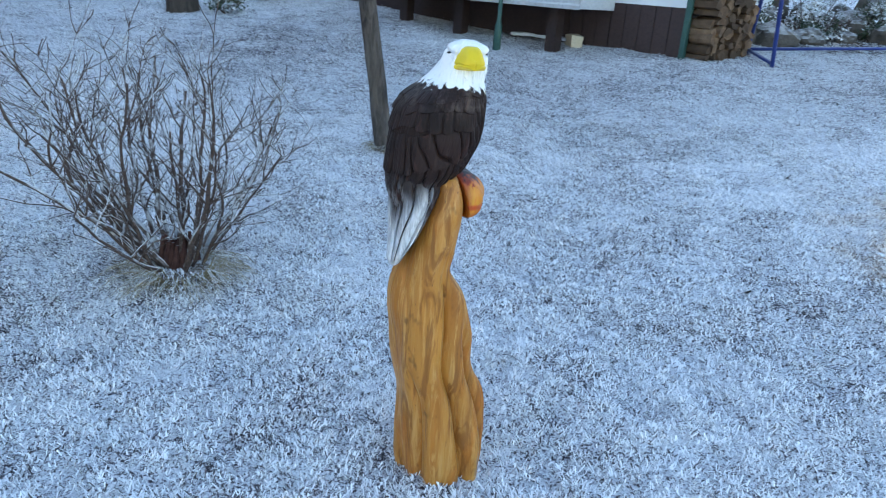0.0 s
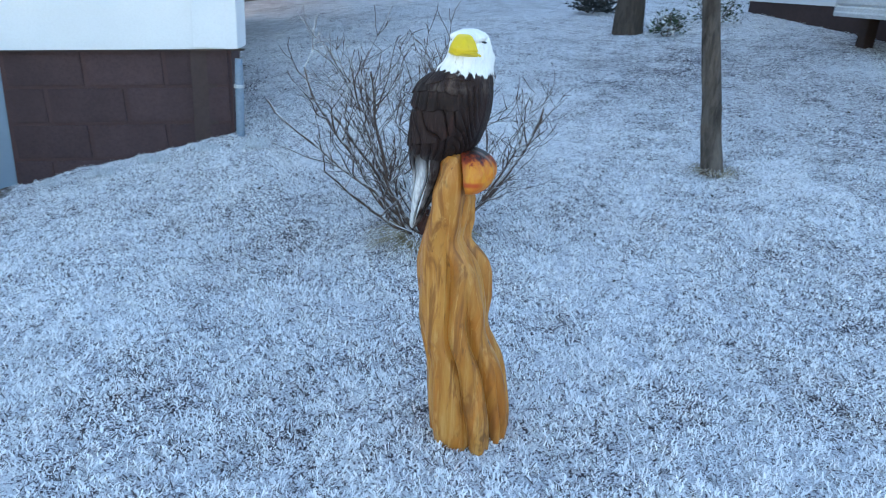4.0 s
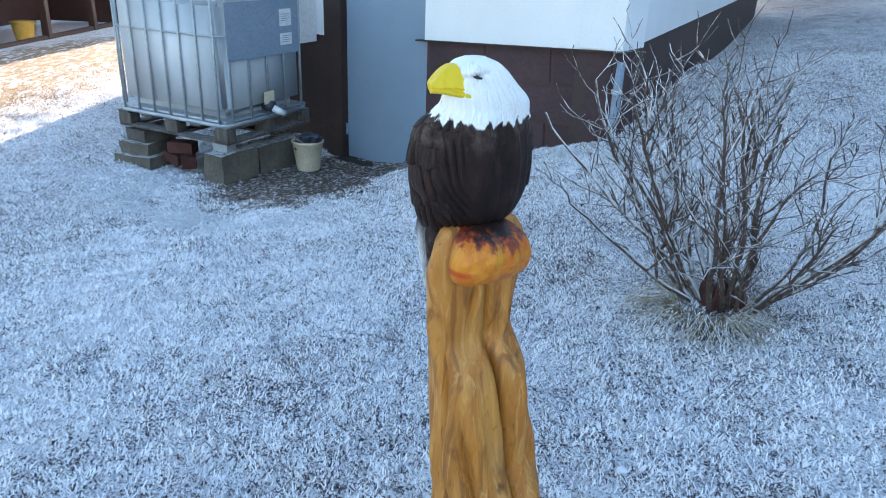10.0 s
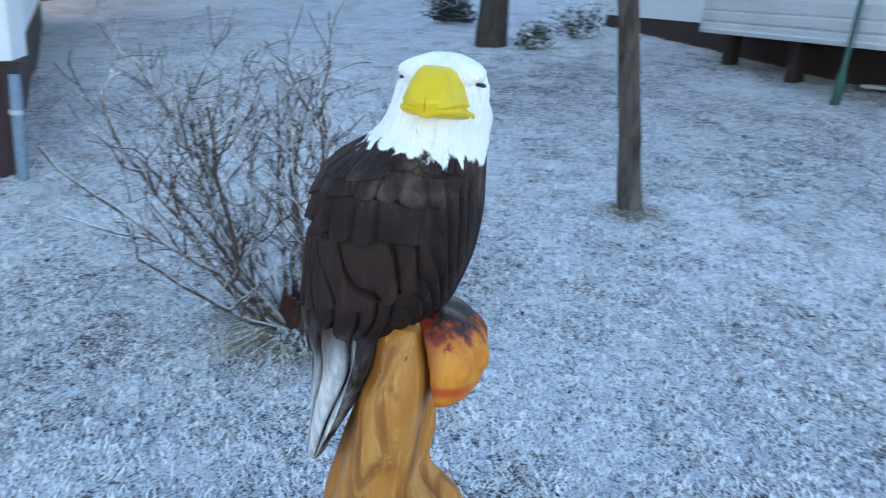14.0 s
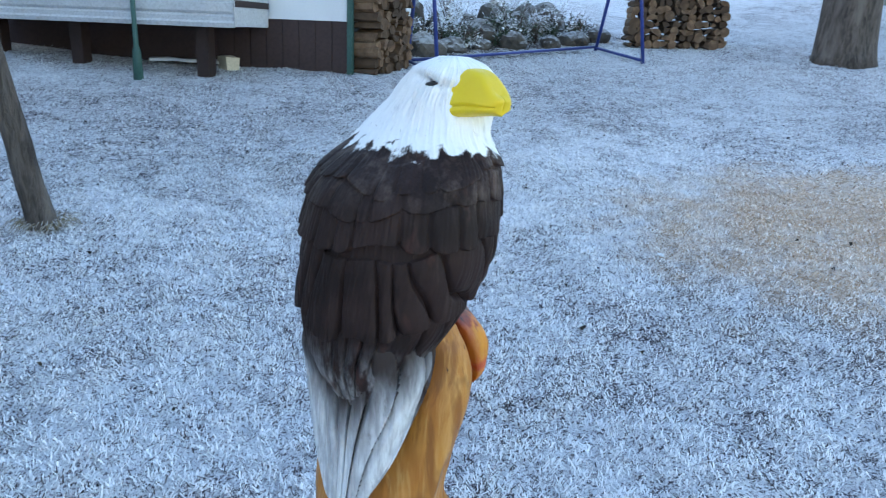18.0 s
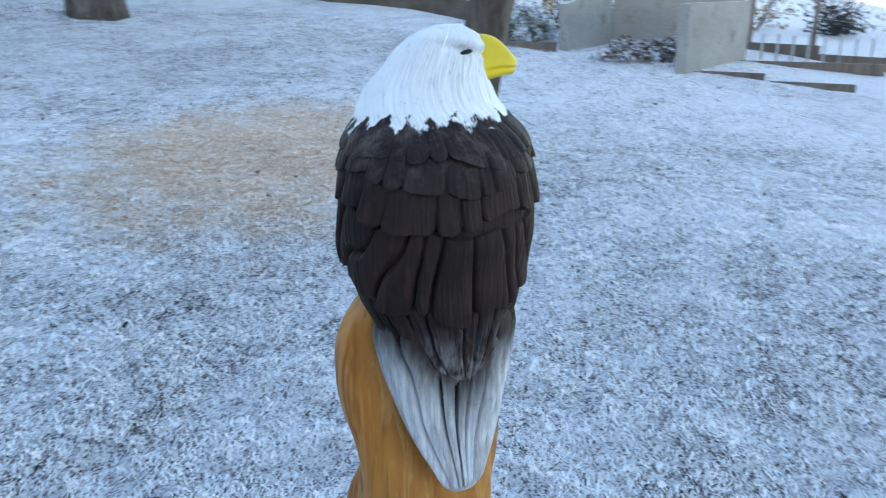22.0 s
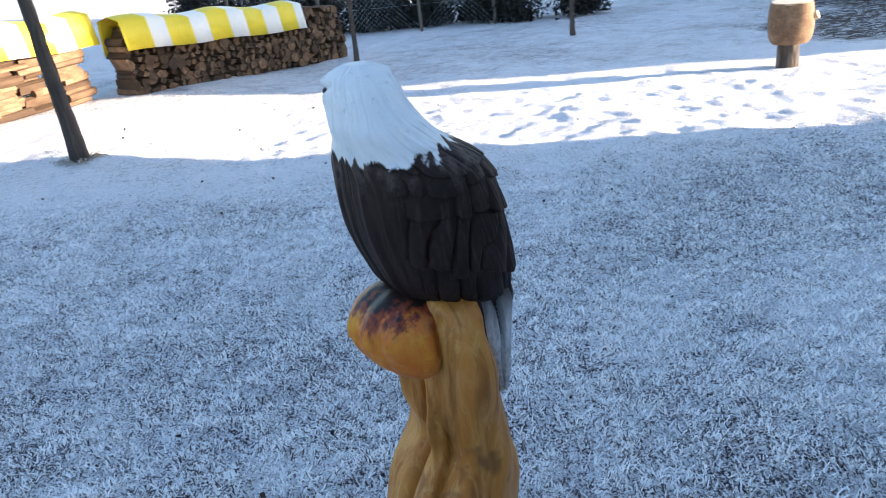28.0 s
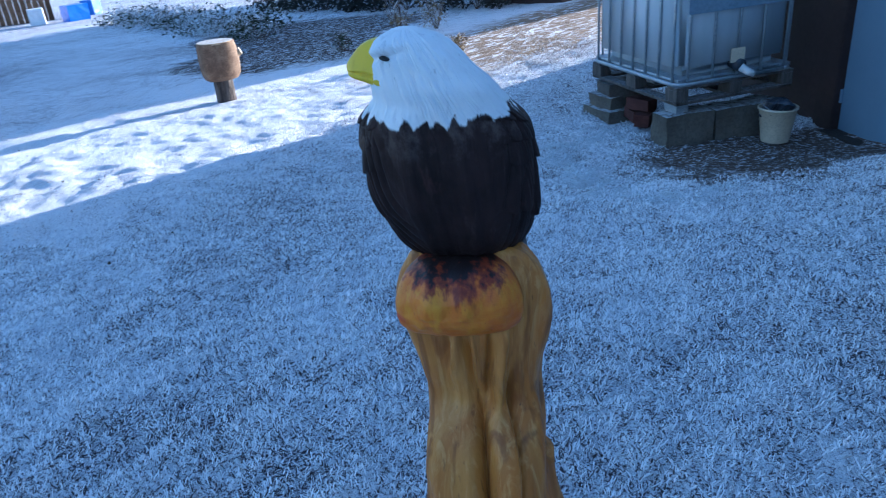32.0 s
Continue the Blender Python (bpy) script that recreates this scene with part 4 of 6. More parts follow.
M["tuft"] = surface("dead_grass", (0.24, 0.19, 0.11), (0.36, 0.30, 0.19), 12, 80, 0.9, bump=0.1, frost=0.9)
M["rime"] = surface("rimed_grass", (0.52, 0.54, 0.56), (0.80, 0.83, 0.87), 30, 90, 0.9, bump=0.1, frost=0.9)
make_tuft(-1.12, 2.98, 240, 0.24, 0.09, 1, "dead straw-coloured grass fallen round the shrub's foot", 0.10)
make_tuft(4.88, 1.89, 200, 0.16, 0.06, 2, "brown dead grass round the old tree's foot", 0.22)
make_tuft(-0.41, 5.15, 120, 0.12, 0.06, 3, "frosted grass round the slim tree's foot", 0.07)
make_tuft(2.35, -3.28, 120, 0.14, 0.05, 4, "dark grass round the young tree's foot", 0.08)

rng = random.Random(91)
for k in range(16):
    a = radians(-150 + 12 * k)
    make_tuft(-4.0 + (1.05 + rng.uniform(-0.1, 0.25)) * math.cos(a), 0.95 + (0.82 + rng.uniform(-0.1, 0.2)) * math.sin(a), 70, rng.uniform(0.12, 0.2), rng.uniform(0.03, 0.06), 20 + k, "long grass white with rime at the edge of the soil", 0.03, "rime")
for k in range(5):
    make_tuft(-4.05 + 0.26 * k, 2.32 + 0.25 * k, 80, 0.10, 0.06, 50 + k, "long grass white with rime along the plinth", 0.03, "rime")


make_shrub()


# ---- the white house with its cellar door ----
M["plastic"] = None


def plastic():
    n = Nodes("milky_plastic", 0.35, spec=0.5)
    wide, small = n.noise((3, 3, 1.2), 4), n.noise(30, 4)
    c = n.mix(n.ramp(wide, 0.3, 0.7), (0.37, 0.41, 0.455), (0.48, 0.52, 0.565))
    c = n.mix(n.ramp(n.axis(2), 0.42, 0.16, 0, 0.35), c, (0.42, 0.42, 0.40))
    c = n.mix(n.ramp(small, 0.55, 0.75, 0, 0.3), c, (0.45, 0.44, 0.42))
    n.b.inputs["Subsurface Weight"].default_value = 0.0
    n.bump(wide, 0.1, 0.01)
    return n.done(c)


M["plastic"] = plastic()
M["galv"] = surface("galvanised_steel", (0.32, 0.355, 0.39), (0.44, 0.475, 0.51), 8, 80, 0.5, 0.55, bump=0.1, depth=0.002, frost=0.3)
M["plate"] = surface("blue_grey_plate", (0.20, 0.26, 0.34), (0.24, 0.30, 0.38), 3, 50, 0.5, bump=0.05)
M["paper"] = surface("white_paper", (0.68, 0.70, 0.72), (0.75, 0.76, 0.78), 5, 60, 0.8, bump=0.05)
M["cream"] = surface("cream_plastic", (0.60, 0.52, 0.38), (0.66, 0.58, 0.44), 5, 60, 0.5, bump=0.05)
M["bag"] = surface("dark_plastic_bag", (0.025, 0.03, 0.045), (0.05, 0.06, 0.08), 12, 60, 0.35, bump=0.4)
M["white_cap"] = surface("white_valve_plastic", (0.66, 0.68, 0.70), (0.72, 0.73, 0.74), 10, 80, 0.45, bump=0.05)
M["rust"] = surface("rust_red_brick", (0.055, 0.018, 0.014), (0.09, 0.032, 0.024), 9, 60, 0.9, bump=0.5)
M["snowtop"] = surface("frozen_snow", (0.78, 0.80, 0.84), (0.84, 0.86, 0.89), 3, 30, 0.85, bump=0.5, depth=0.01)
M["tarp"] = None
M["sheet"] = surface("white_corrugated_sheet", (0.50, 0.52, 0.55), (0.60, 0.62, 0.64), 2, 40, 0.5, bump=0.08)
M["void"] = surface("dark_earth", (0.03, 0.024, 0.02), (0.05, 0.04, 0.032), 3, 30, 0.95)
M["leaf_dark"] = None
M["dry"] = surface("dry_straw", (0.34, 0.26, 0.14), (0.46, 0.37, 0.22), 9, 60, 0.9, bump=0.2, frost=0.7)
M["cut"] = surface("fresh_cut_wood", (0.46, 0.34, 0.20), (0.58, 0.45, 0.29), 9, 60, 0.8, bump=0.2, frost=0.5)
M["beige"] = surface("beige_render", (0.22, 0.195, 0.165), (0.29, 0.255, 0.215), 1, 40, 0.9, bump=0.2)
M["slide"] = surface("blue_plastic", (0.02, 0.12, 0.55), (0.03, 0.15, 0.62), 3, 50, 0.35, bump=0.03)
M["boards"] = streaked("old_grey_boards", (0.10, 0.085, 0.07), (0.19, 0.16, 0.135), (40, 40, 3), 0.9, 0.6, 0.006, 0.3)

WALL_AZ = 43.65
SIDE = 100.4   # the angle between front and side
HOUSE = pose(-5.15, 1.64, 0, 0, 0, WALL_AZ)


def plinth_top(s):
    return 0.665 + 0.055 * s


def make_house():
    th = base("house", HOUSE, "white rendered house on a brown block plinth, steel cellar door", "house")
    # rendered front, in pieces round the door; it hangs over the plinth by a finger's width
    bm = bmesh.new()
    for a, b, lo in ((-3.55, -0.22, 0.64), (0.90, 2.55, None)):
        v = []
        for s in (a, b):
            low = lo if lo is not None else plinth_top(s)
            for y in (-0.035, 0.30):
                for z in (low, 3.1):
                    v.append(bm.verts.new((s, y, z)))
        for f in ((0, 1, 5, 4), (2, 6, 7, 3), (0, 2, 3, 1), (4, 5, 7, 6), (1, 3, 7, 5), (0, 4, 6, 2)):
            bm.faces.new([v[k] for k in f])
    box(bm, (0.34, 0.13, 2.37), (1.12, 0.33, 1.46))
    part("front_wall", bm, M["render_white"], th)
    sx, sy = math.cos(radians(SIDE)), math.sin(radians(SIDE))

    def slab_along(a, b, lo0, lo1, hi, x0, thick):
        """A wall piece along the side, from a to b metres behind the corner."""
        bm = bmesh.new()
        v = [bm.verts.new((x0 + sx * t - sy * d, sy * t + sx * d, z)) for d in (0, thick) for t, z in ((a, lo0), (b, lo1), (b, hi[1]), (a, hi[0]))]
        for f in ((0, 1, 2, 3), (4, 7, 6, 5), (0, 4, 5, 1), (3, 2, 6, 7), (0, 3, 7, 4), (1, 5, 6, 2)):
            bm.faces.new([v[k] for k in f])
        return bm

    part("side_wall", slab_along(-0.02, 9.0, plinth_top(2.55), plinth_top(2.55) + 0.1, (3.1, 3.1), 2.55, 0.3), M["render_white"], th)
    bm = bmesh.new()
    box(bm, (-3.40, 4.65, 1.3), (0.3, 8.7, 3.6))
    box(bm, (-1.2, 8.7, 1.9), (4.1, 0.3, 3.0))
    part("rear_wall", bm, M["render_white"], th)
    part("side_plinth", slab_along(0.02, 9.0, -0.6, -0.3, (0.82, 0.92), 2.50, 0.28), M["skirt"], th)
    # front plinth: mortar bed with painted blocks on its face
    bm = bmesh.new()
    v = [bm.verts.new(p) for p in ((0.90, 0.0, -0.7), (2.50, 0.0, -0.7), (2.50, 0.0, 0.80), (0.90, 0.0, 0.712), (0.90, 0.28, -0.7), (2.50, 0.28, -0.7), (2.50, 0.28, 0.80), (0.90, 0.28, 0.712))]
    for f in ((0, 1, 2, 3), (4, 7, 6, 5), (0, 4, 5, 1), (3, 2, 6, 7), (0, 3, 7, 4), (1, 5, 6, 2)):
        bm.faces.new([v[k] for k in f])
    plinth = part("plinth", bm, M["mortar"], th)
    rng = random.Random(5)
    for row in range(5):
        z0 = 0.66 - row * 0.262
        x = 0.93 - (0.28 if row % 2 else 0.0)
        while x < 2.48:
            a, b = max(x, 0.915), min(x + 0.535, 2.485)
            if b - a > 0.08:
                bm = bmesh.new()
                rise = 0.055 * (a + b) / 2
                box(bm, ((a + b) / 2, -0.004, z0 - 0.125 + rise), (b - a - 0.009, 0.014, 0.240), Matrix.Rotation(-0.055, 3, "Y"), 0.005)
                part("block", bm, M["block"], plinth)
            x += 0.555
    bm = bmesh.new()
    box(bm, (-1.90, 0.14, 0.0), (3.34, 0.28, 1.27))
    part("plinth", bm, M["skirt"], th, "dark brown timber plinth")
    # door: reveal, dark frame, steel leaf with a rebate, dark strip for the gap below
    bm = bmesh.new()
    box(bm, (-0.11, 0.02, 0.56), (0.215, 0.14, 2.15), None, 0.006)
    part("door_frame", bm, M["frame"], th, "dark brown painted timber post")
    bm = bmesh.new()
    box(bm, (0.45, 0.035, 0.62), (0.895, 0.05, 2.04), None, 0.004)
    box(bm, (0.45, 0.005, 1.60), (0.86, 0.012, 0.05), None, 0.003)
    door = part("door", bm, M["door"], th, "blue-grey painted steel cellar door, shut")
    for z in (-0.15, 1.35):
        bm = bmesh.new()
        tube(bm, [(0.004, 0.0, z - 0.05), (0.004, 0.0, z + 0.05)], 0.011, 8)
        part("hinge", bm, M["door"], door)
    # solid dark strip in place of the dark gap at the door's foot
    bm = bmesh.new()
    box(bm, (0.45, 0.0, -0.425), (0.98, 0.22, 0.05), None, 0.006)
    part("gap_strip", bm, M["void"], th)
    bm = bmesh.new()
    box(bm, (1.71, -0.03, plinth_top(1.71) - 0.006), (1.78, 0.05, 0.012), Matrix.Rotation(-0.055, 3, "Y"))
    part("drip_edge", bm, M["frame"], th, "thin dark drip strip")
    # short rain pipe at the plinth's corner
    bm = bmesh.new()
    tube(bm, [(2.56, -0.05, 0.74), (2.56, -0.055, 0.6), (2.555, -0.06, 0.2), (2.555, -0.06, -0.35)], [0.026, 0.030, 0.030, 0.030], 12)
    pipe = part("rain_pipe", bm, M["plate"], th, "dull blue-grey rain pipe", True)
    for z in (0.1, 0.55):
        bm = bmesh.new()
        tube(bm, [(2.556, -0.057, z - 0.012), (2.556, -0.057, z + 0.012)], 0.036, 12)
        part("pipe_clip", bm, M["zinc"], pipe)
    # roof
    bm = bmesh.new()
    for sx in (-1, 1):
        v = [bm.verts.new(p) for p in ((-0.5, -0.5, 5.6), (-0.5, 9.5, 5.6), (-0.5 + sx * 3.6, 9.5, 2.95), (-0.5 + sx * 3.6, -0.5, 2.95), (-0.5, -0.5, 5.8), (-0.5, 9.5, 5.8), (-0.5 + sx * 3.6, 9.5, 3.15), (-0.5 + sx * 3.6, -0.5, 3.15))]
        for f in ((0, 1, 2, 3), (4, 7, 6, 5), (0, 4, 5, 1), (3, 2, 6, 7), (0, 3, 7, 4), (1, 5, 6, 2)):
            bm.faces.new([v[k] for k in f])
    part("roof", bm, M["tile"], th)
    for y in (0.1, 8.9):
        bm = bmesh.new()
        v = [bm.verts.new(p) for p in ((-3.5, y, 3.0), (2.5, y, 3.0), (-0.5, y, 5.6), (-3.5, y + 0.2, 3.0), (2.5, y + 0.2, 3.0), (-0.5, y + 0.2, 5.6))]
        for f in ((0, 1, 2), (3, 5, 4), (0, 3, 4, 1), (1, 4, 5, 2), (2, 5, 3, 0)):
            bm.faces.new([v[k] for k in f])
        part("gable", bm, M["render_white"], th)


make_house()


# ---- the water tank on its pallet, with its supports and the bucket ----
TANK = pose(-4.27, 0.715, -0.075, 0, 0, 143.1)


def make_tank():
    th = base("water_tank", TANK, "milky plastic water tank in a galvanised cage on a wooden pallet", "water tank")
    for y in (0.06, 0.60, 1.14):
        bm = bmesh.new()
        box(bm, (0.5, y, 0.011), (1.0, 0.12, 0.022), None, 0.003)
        part("pallet_board", bm, M["pallet"], th)
    for x in (0.05, 0.5, 0.95):
        bm = bmesh.new()
        box(bm, (x, 0.6, 0.011 + 0.0), (0.10, 1.2, 0.020), None, 0.003)
        part("pallet_board", bm, M["pallet"], th)
        for y in (0.07, 0.60, 1.13):
            bm = bmesh.new()
            box(bm, (x, y, 0.066), (0.10, 0.14, 0.085), None, 0.004)
            part("pallet_block", bm, M["pallet"], th)
    for y in (0.06, 0.33, 0.60, 0.87, 1.14):
        bm = bmesh.new()
        box(bm, (0.5, y, 0.119), (1.0, 0.12, 0.020), None, 0.003)
        part("pallet_board", bm, M["pallet"], th)
    # steel rim
    def loop(z, inset, r):
        c, rr = [], 0.09
        for cx, cy, a0 in ((1 - inset - rr, inset + rr, -90), (1 - inset - rr, 1.2 - inset - rr, 0), (inset + rr, 1.2 - inset - rr, 90), (inset + rr, inset + rr, 180)):
            for k in range(5):
                a = radians(a0 + 90 * k / 4)
                c.append((cx + rr * math.cos(a), cy + rr * math.sin(a), z))
        return c + [c[0]], r
    for z, inset, r, nm in ((0.142, 0.008, 0.016, "rim"), (0.165, 0.03, 0.012, "rim"), (1.08, 0.012, 0.011, "cage_rail"), (0.80, 0.018, 0.008, "cage_rail")):
        bm = bmesh.new()
        pts, rr = loop(z, inset, r)
        tube(bm, pts, rr, 8)
        part(nm, bm, M["galv"], th, smooth=True)
    for k in range(7):
        y = 0.08 + k * 1.04 / 6
        for x in (0.012, 0.988):
            bm = bmesh.new()
            tube(bm, [(x, y, 0.15), (x, y, 1.09)], 0.0095, 8)
            part("cage_bar", bm, M["galv"], th, smooth=True)
    for k in range(5):
        x = 0.09 + k * 0.82 / 4
        for y in (0.012, 1.188):
            bm = bmesh.new()
            tube(bm, [(x, y, 0.15), (x, y, 1.09)], 0.0095, 8)
            part("cage_bar", bm, M["galv"], th, smooth=True)
    bm = bmesh.new()
    box(bm, (0.5, 0.6, 0.63), (0.945, 1.145, 0.93), None, 0.0)
    bmesh.ops.bevel(bm, geom=bm.edges[:], offset=0.09, segments=5, affect="EDGES")
    part("bottle", bm, M["plastic"], th, "milky white plastic bottle", True)
    bm = bmesh.new()
    box(bm, (0.5, 0.6, 0.168), (0.955, 1.155, 0.02), None, 0.0)
    part("tray", bm, M["galv"], th)
    bm = bmesh.new()
    box(bm, (0.47, -0.006, 0.83), (0.82, 0.004, 0.42), None, 0.0)
    plate = part("sign_plate", bm, M["plate"], th, "blue-grey sheet plate")
    for z in (0.90, 0.735):
        bm = bmesh.new()
        box(bm, (0.72, -0.0105, z), (0.14, 0.002, 0.13 if z > 0.8 else 0.09), None, 0.0)
        lab = part("label", bm, M["paper"], plate, "white paper label")
        for i in range(4):
            bm = bmesh.new()
            box(bm, (0.72 - 0.01 * (i % 2), -0.0125, z + 0.025 - i * 0.016), (0.10 - 0.02 * (i % 2), 0.001, 0.005))
            part("print_bar", bm, M["plate"], lab)
    bm = bmesh.new()
    box(bm, (1.10, 0.10, 0.86), (0.30, 0.02, 0.40), None, 0.002)
    part("side_plate", bm, M["paper"], th, "white sheet behind the cage")
    # outlet valve
    bm = bmesh.new()
    tube(bm, [(0.5, 0.06, 0.235), (0.5, -0.03, 0.225)], 0.045, 16)
    valve = part("valve", bm, M["bag"], th, "dark outlet valve", True)
    bm = bmesh.new()
    tube(bm, [(0.5, -0.03, 0.215), (0.53, -0.07, 0.185), (0.57, -0.085, 0.165)], [0.03, 0.028, 0.024], 12)
    part("spout_cap", bm, M["white_cap"], valve, "white plastic spout cap", True)
    bm = bmesh.new()
    box(bm, (0.48, -0.012, 0.30), (0.12, 0.006, 0.10), None, 0.002)
    part("valve_hatch", bm, M["cream"], th)


make_tank()


def rough_block(name, c, s, az, material, label, seed, category="concrete block", group="", tilt=0.0):
    """A hard-edged block with chipped faces."""
    bm = bmesh.new()
    bmesh.ops.create_cube(bm, size=1.0, matrix=Matrix.Diagonal((*s, 1)))
    bmesh.ops.subdivide_edges(bm, edges=bm.edges[:], cuts=4, use_grid_fill=True)
    for v in bm.verts:
        v.co += Vector(noise.noise_vector(v.co * 7 + Vector((seed, 0, 0)))) * 0.014
    ob = part(name, bm, material)
    ob.matrix_world = Matrix.Translation(c) @ pose(0, 0, 0, 0, tilt, az)
    return tagged(ob, label, category, group)


def tank_point(x, y, z=0.0):
    return TANK @ Vector((x, y, z))


p = tank_point(0.10, 0.10)
rough_block("concrete_block", (*tank_point(0.16, 0.13).xy, -0.285), (0.40, 0.20, 0.26), 143.1, M["concrete"], "grey concrete block propping the tank's pallet", 1, group="tank supports")
rough_block("concrete_block", (*tank_point(0.66, 0.13).xy, -0.295), (0.56, 0.20, 0.25), 143.1, M["concrete"], "grey concrete block propping the tank's pallet", 2, group="tank supports")
rough_block("timber_offcut", (*tank_point(0.10, 0.14).xy, -0.115), (0.10, 0.16, 0.078), 143.1, M["galv"], "short grey offcut between block and pallet", 3, "offcut")
rough_block("stone_slab", (*tank_point(0.16, 1.08).xy, -0.27), (0.34, 0.30, 0.13), 150, M["concrete"], "weathered stone slab under the pallet's far corner", 4, "stone slab", "tank supports")
rough_block("stone_slab", (*tank_point(0.20, 1.04).xy, -0.155), (0.36, 0.26, 0.10), 138, M["stone"], "dark rough stone under the pallet's far corner", 5, "stone slab", "tank supports")
rough_block("stone_slab", (*tank_point(0.18, 1.06).xy, -0.36), (0.46, 0.40, 0.10), 146, M["concrete"], "stone slab bedded in the frosted grass", 6, "stone slab", "tank supports")
for k, (x, y, z) in enumerate([(0.10, 0.55, -0.30), (0.13, 0.72, -0.31), (0.12, 0.62, -0.20)]):
    rough_block("brick", (*tank_point(x, y).xy, z), (0.115, 0.22, 0.09), 100 + 31 * k, M["rust"], "broken rust-red brick under the pallet", 11 + k, "brick", "bricks under the tank")


def make_bucket():
    at = on(-4.74, 1.30)
    at.z = -0.40
    th = base("bucket", Matrix.Translation(at), "cream plastic bucket stuffed with a dark plastic bag", "bucket")
    bm = bmesh.new()
    prof = [(0.0, 0.0), (0.094, 0.0), (0.098, 0.012), (0.128, 0.235), (0.136, 0.238), (0.136, 0.252), (0.126, 0.255), (0.122, 0.24), (0.094, 0.02), (0.0, 0.02)]
    rings = [[bm.verts.new((r * math.cos(a), r * math.sin(a), z)) for a in (2 * math.pi * k / 36 for k in range(36))] for r, z in prof if r > 0]
    for a, b in zip(rings, rings[1:]):
        for k in range(36):
            bm.faces.new((a[k], a[(k + 1) % 36], b[(k + 1) % 36], b[k]))
    bm.faces.new(rings[0][::-1])
    bm.faces.new(rings[-1])
    part("pail", bm, M["cream"], th, smooth=True)
    bm = bmesh.new()
    tube(bm, [(0.137 * math.cos(a), 0.02 + 0.137 * math.sin(a), 0.235 - 0.06 * math.sin(a)) for a in (math.pi * (1.05 + 0.9 * k / 12) for k in range(13))], 0.003, 6)
    part("handle", bm, M["galv"], th)
    bm = bmesh.new()
    bmesh.ops.create_icosphere(bm, subdivisions=4, radius=0.115)
    for v in bm.verts:
        k = noise.noise_vector(v.co * 16)
        v.co = Vector((v.co.x * 1.0, v.co.y * 1.0, v.co.z * 0.75)) + Vector(k) * 0.022
        if v.co.z > 0.02 and v.co.x > 0:
            v.co += Vector((0.06, 0.05, 0.07)) * v.co.x / 0.115
    bmesh.ops.translate(bm, verts=bm.verts[:], vec=(0, 0, 0.22))
    part("bag", bm, M["bag"], th, "crumpled dark plastic bag")


make_bucket()


def make_stump():
    at = on(-4.30, -4.27)
    th = base("log_stand", Matrix.Translation(at), "round log block set on a shorter post, pale cut top", "log stand")
    for nm, r, lo, hi, lab in (("post", 0.105, -0.05, 0.27, ""), ("log_block", 0.195, 0.24, 0.63, "barked log with a pale sawn top")):
        bm = bmesh.new()
        n = 40
        rings = []
        for i in range(9):
            z = lo + (hi - lo) * i / 8
            bulge = 1 + (0.10 * math.sin(math.pi * i / 8) if nm == "log_block" else 0.03 * math.cos(math.pi * i / 8))
            bulge *= 0.90 if (i == 0 and nm == "log_block") else 1
            rings.append([bm.verts.new((r * bulge * (1 + 0.05 * math.sin(3 * a + i * 0.2) + 0.03 * math.sin(7 * a)) * math.cos(a), r * bulge * (1 + 0.05 * math.sin(3 * a + i * 0.2)) * math.sin(a), z)) for a in (2 * math.pi * k / n for k in range(n))])
        for a, b in zip(rings, rings[1:]):
            for k in range(n):
                bm.faces.new((a[k], a[(k + 1) % n], b[(k + 1) % n], b[k]))
        bm.faces.new(rings[0][::-1])
        bm.faces.new(rings[-1])
        ob = part(nm, bm, M["bark"] if nm == "post" else M["logwood"], th, lab)
        if nm == "log_block":
            bm = bmesh.new()
            tube(bm, [(0, 0, hi - 0.01), (0, 0, hi + 0.006)], [r * 0.97, r * 0.95], 40)
            part("cut_face", bm, M["cut"], ob, "pale sawn face rimed with frost")
            bm = bmesh.new()
            tube(bm, [(-0.13, 0.12, 0.48), (-0.18, 0.17, 0.51)], [0.05, 0.04], 12)
            part("branch_stub", bm, M["cut"], ob)


make_stump()


# ---- the back building with its terrace, uphill ----
SHED = pose(2.5, 8.2, 0, 0, 0, 140)   # x runs along the front towards the slope, y points out over the lawn


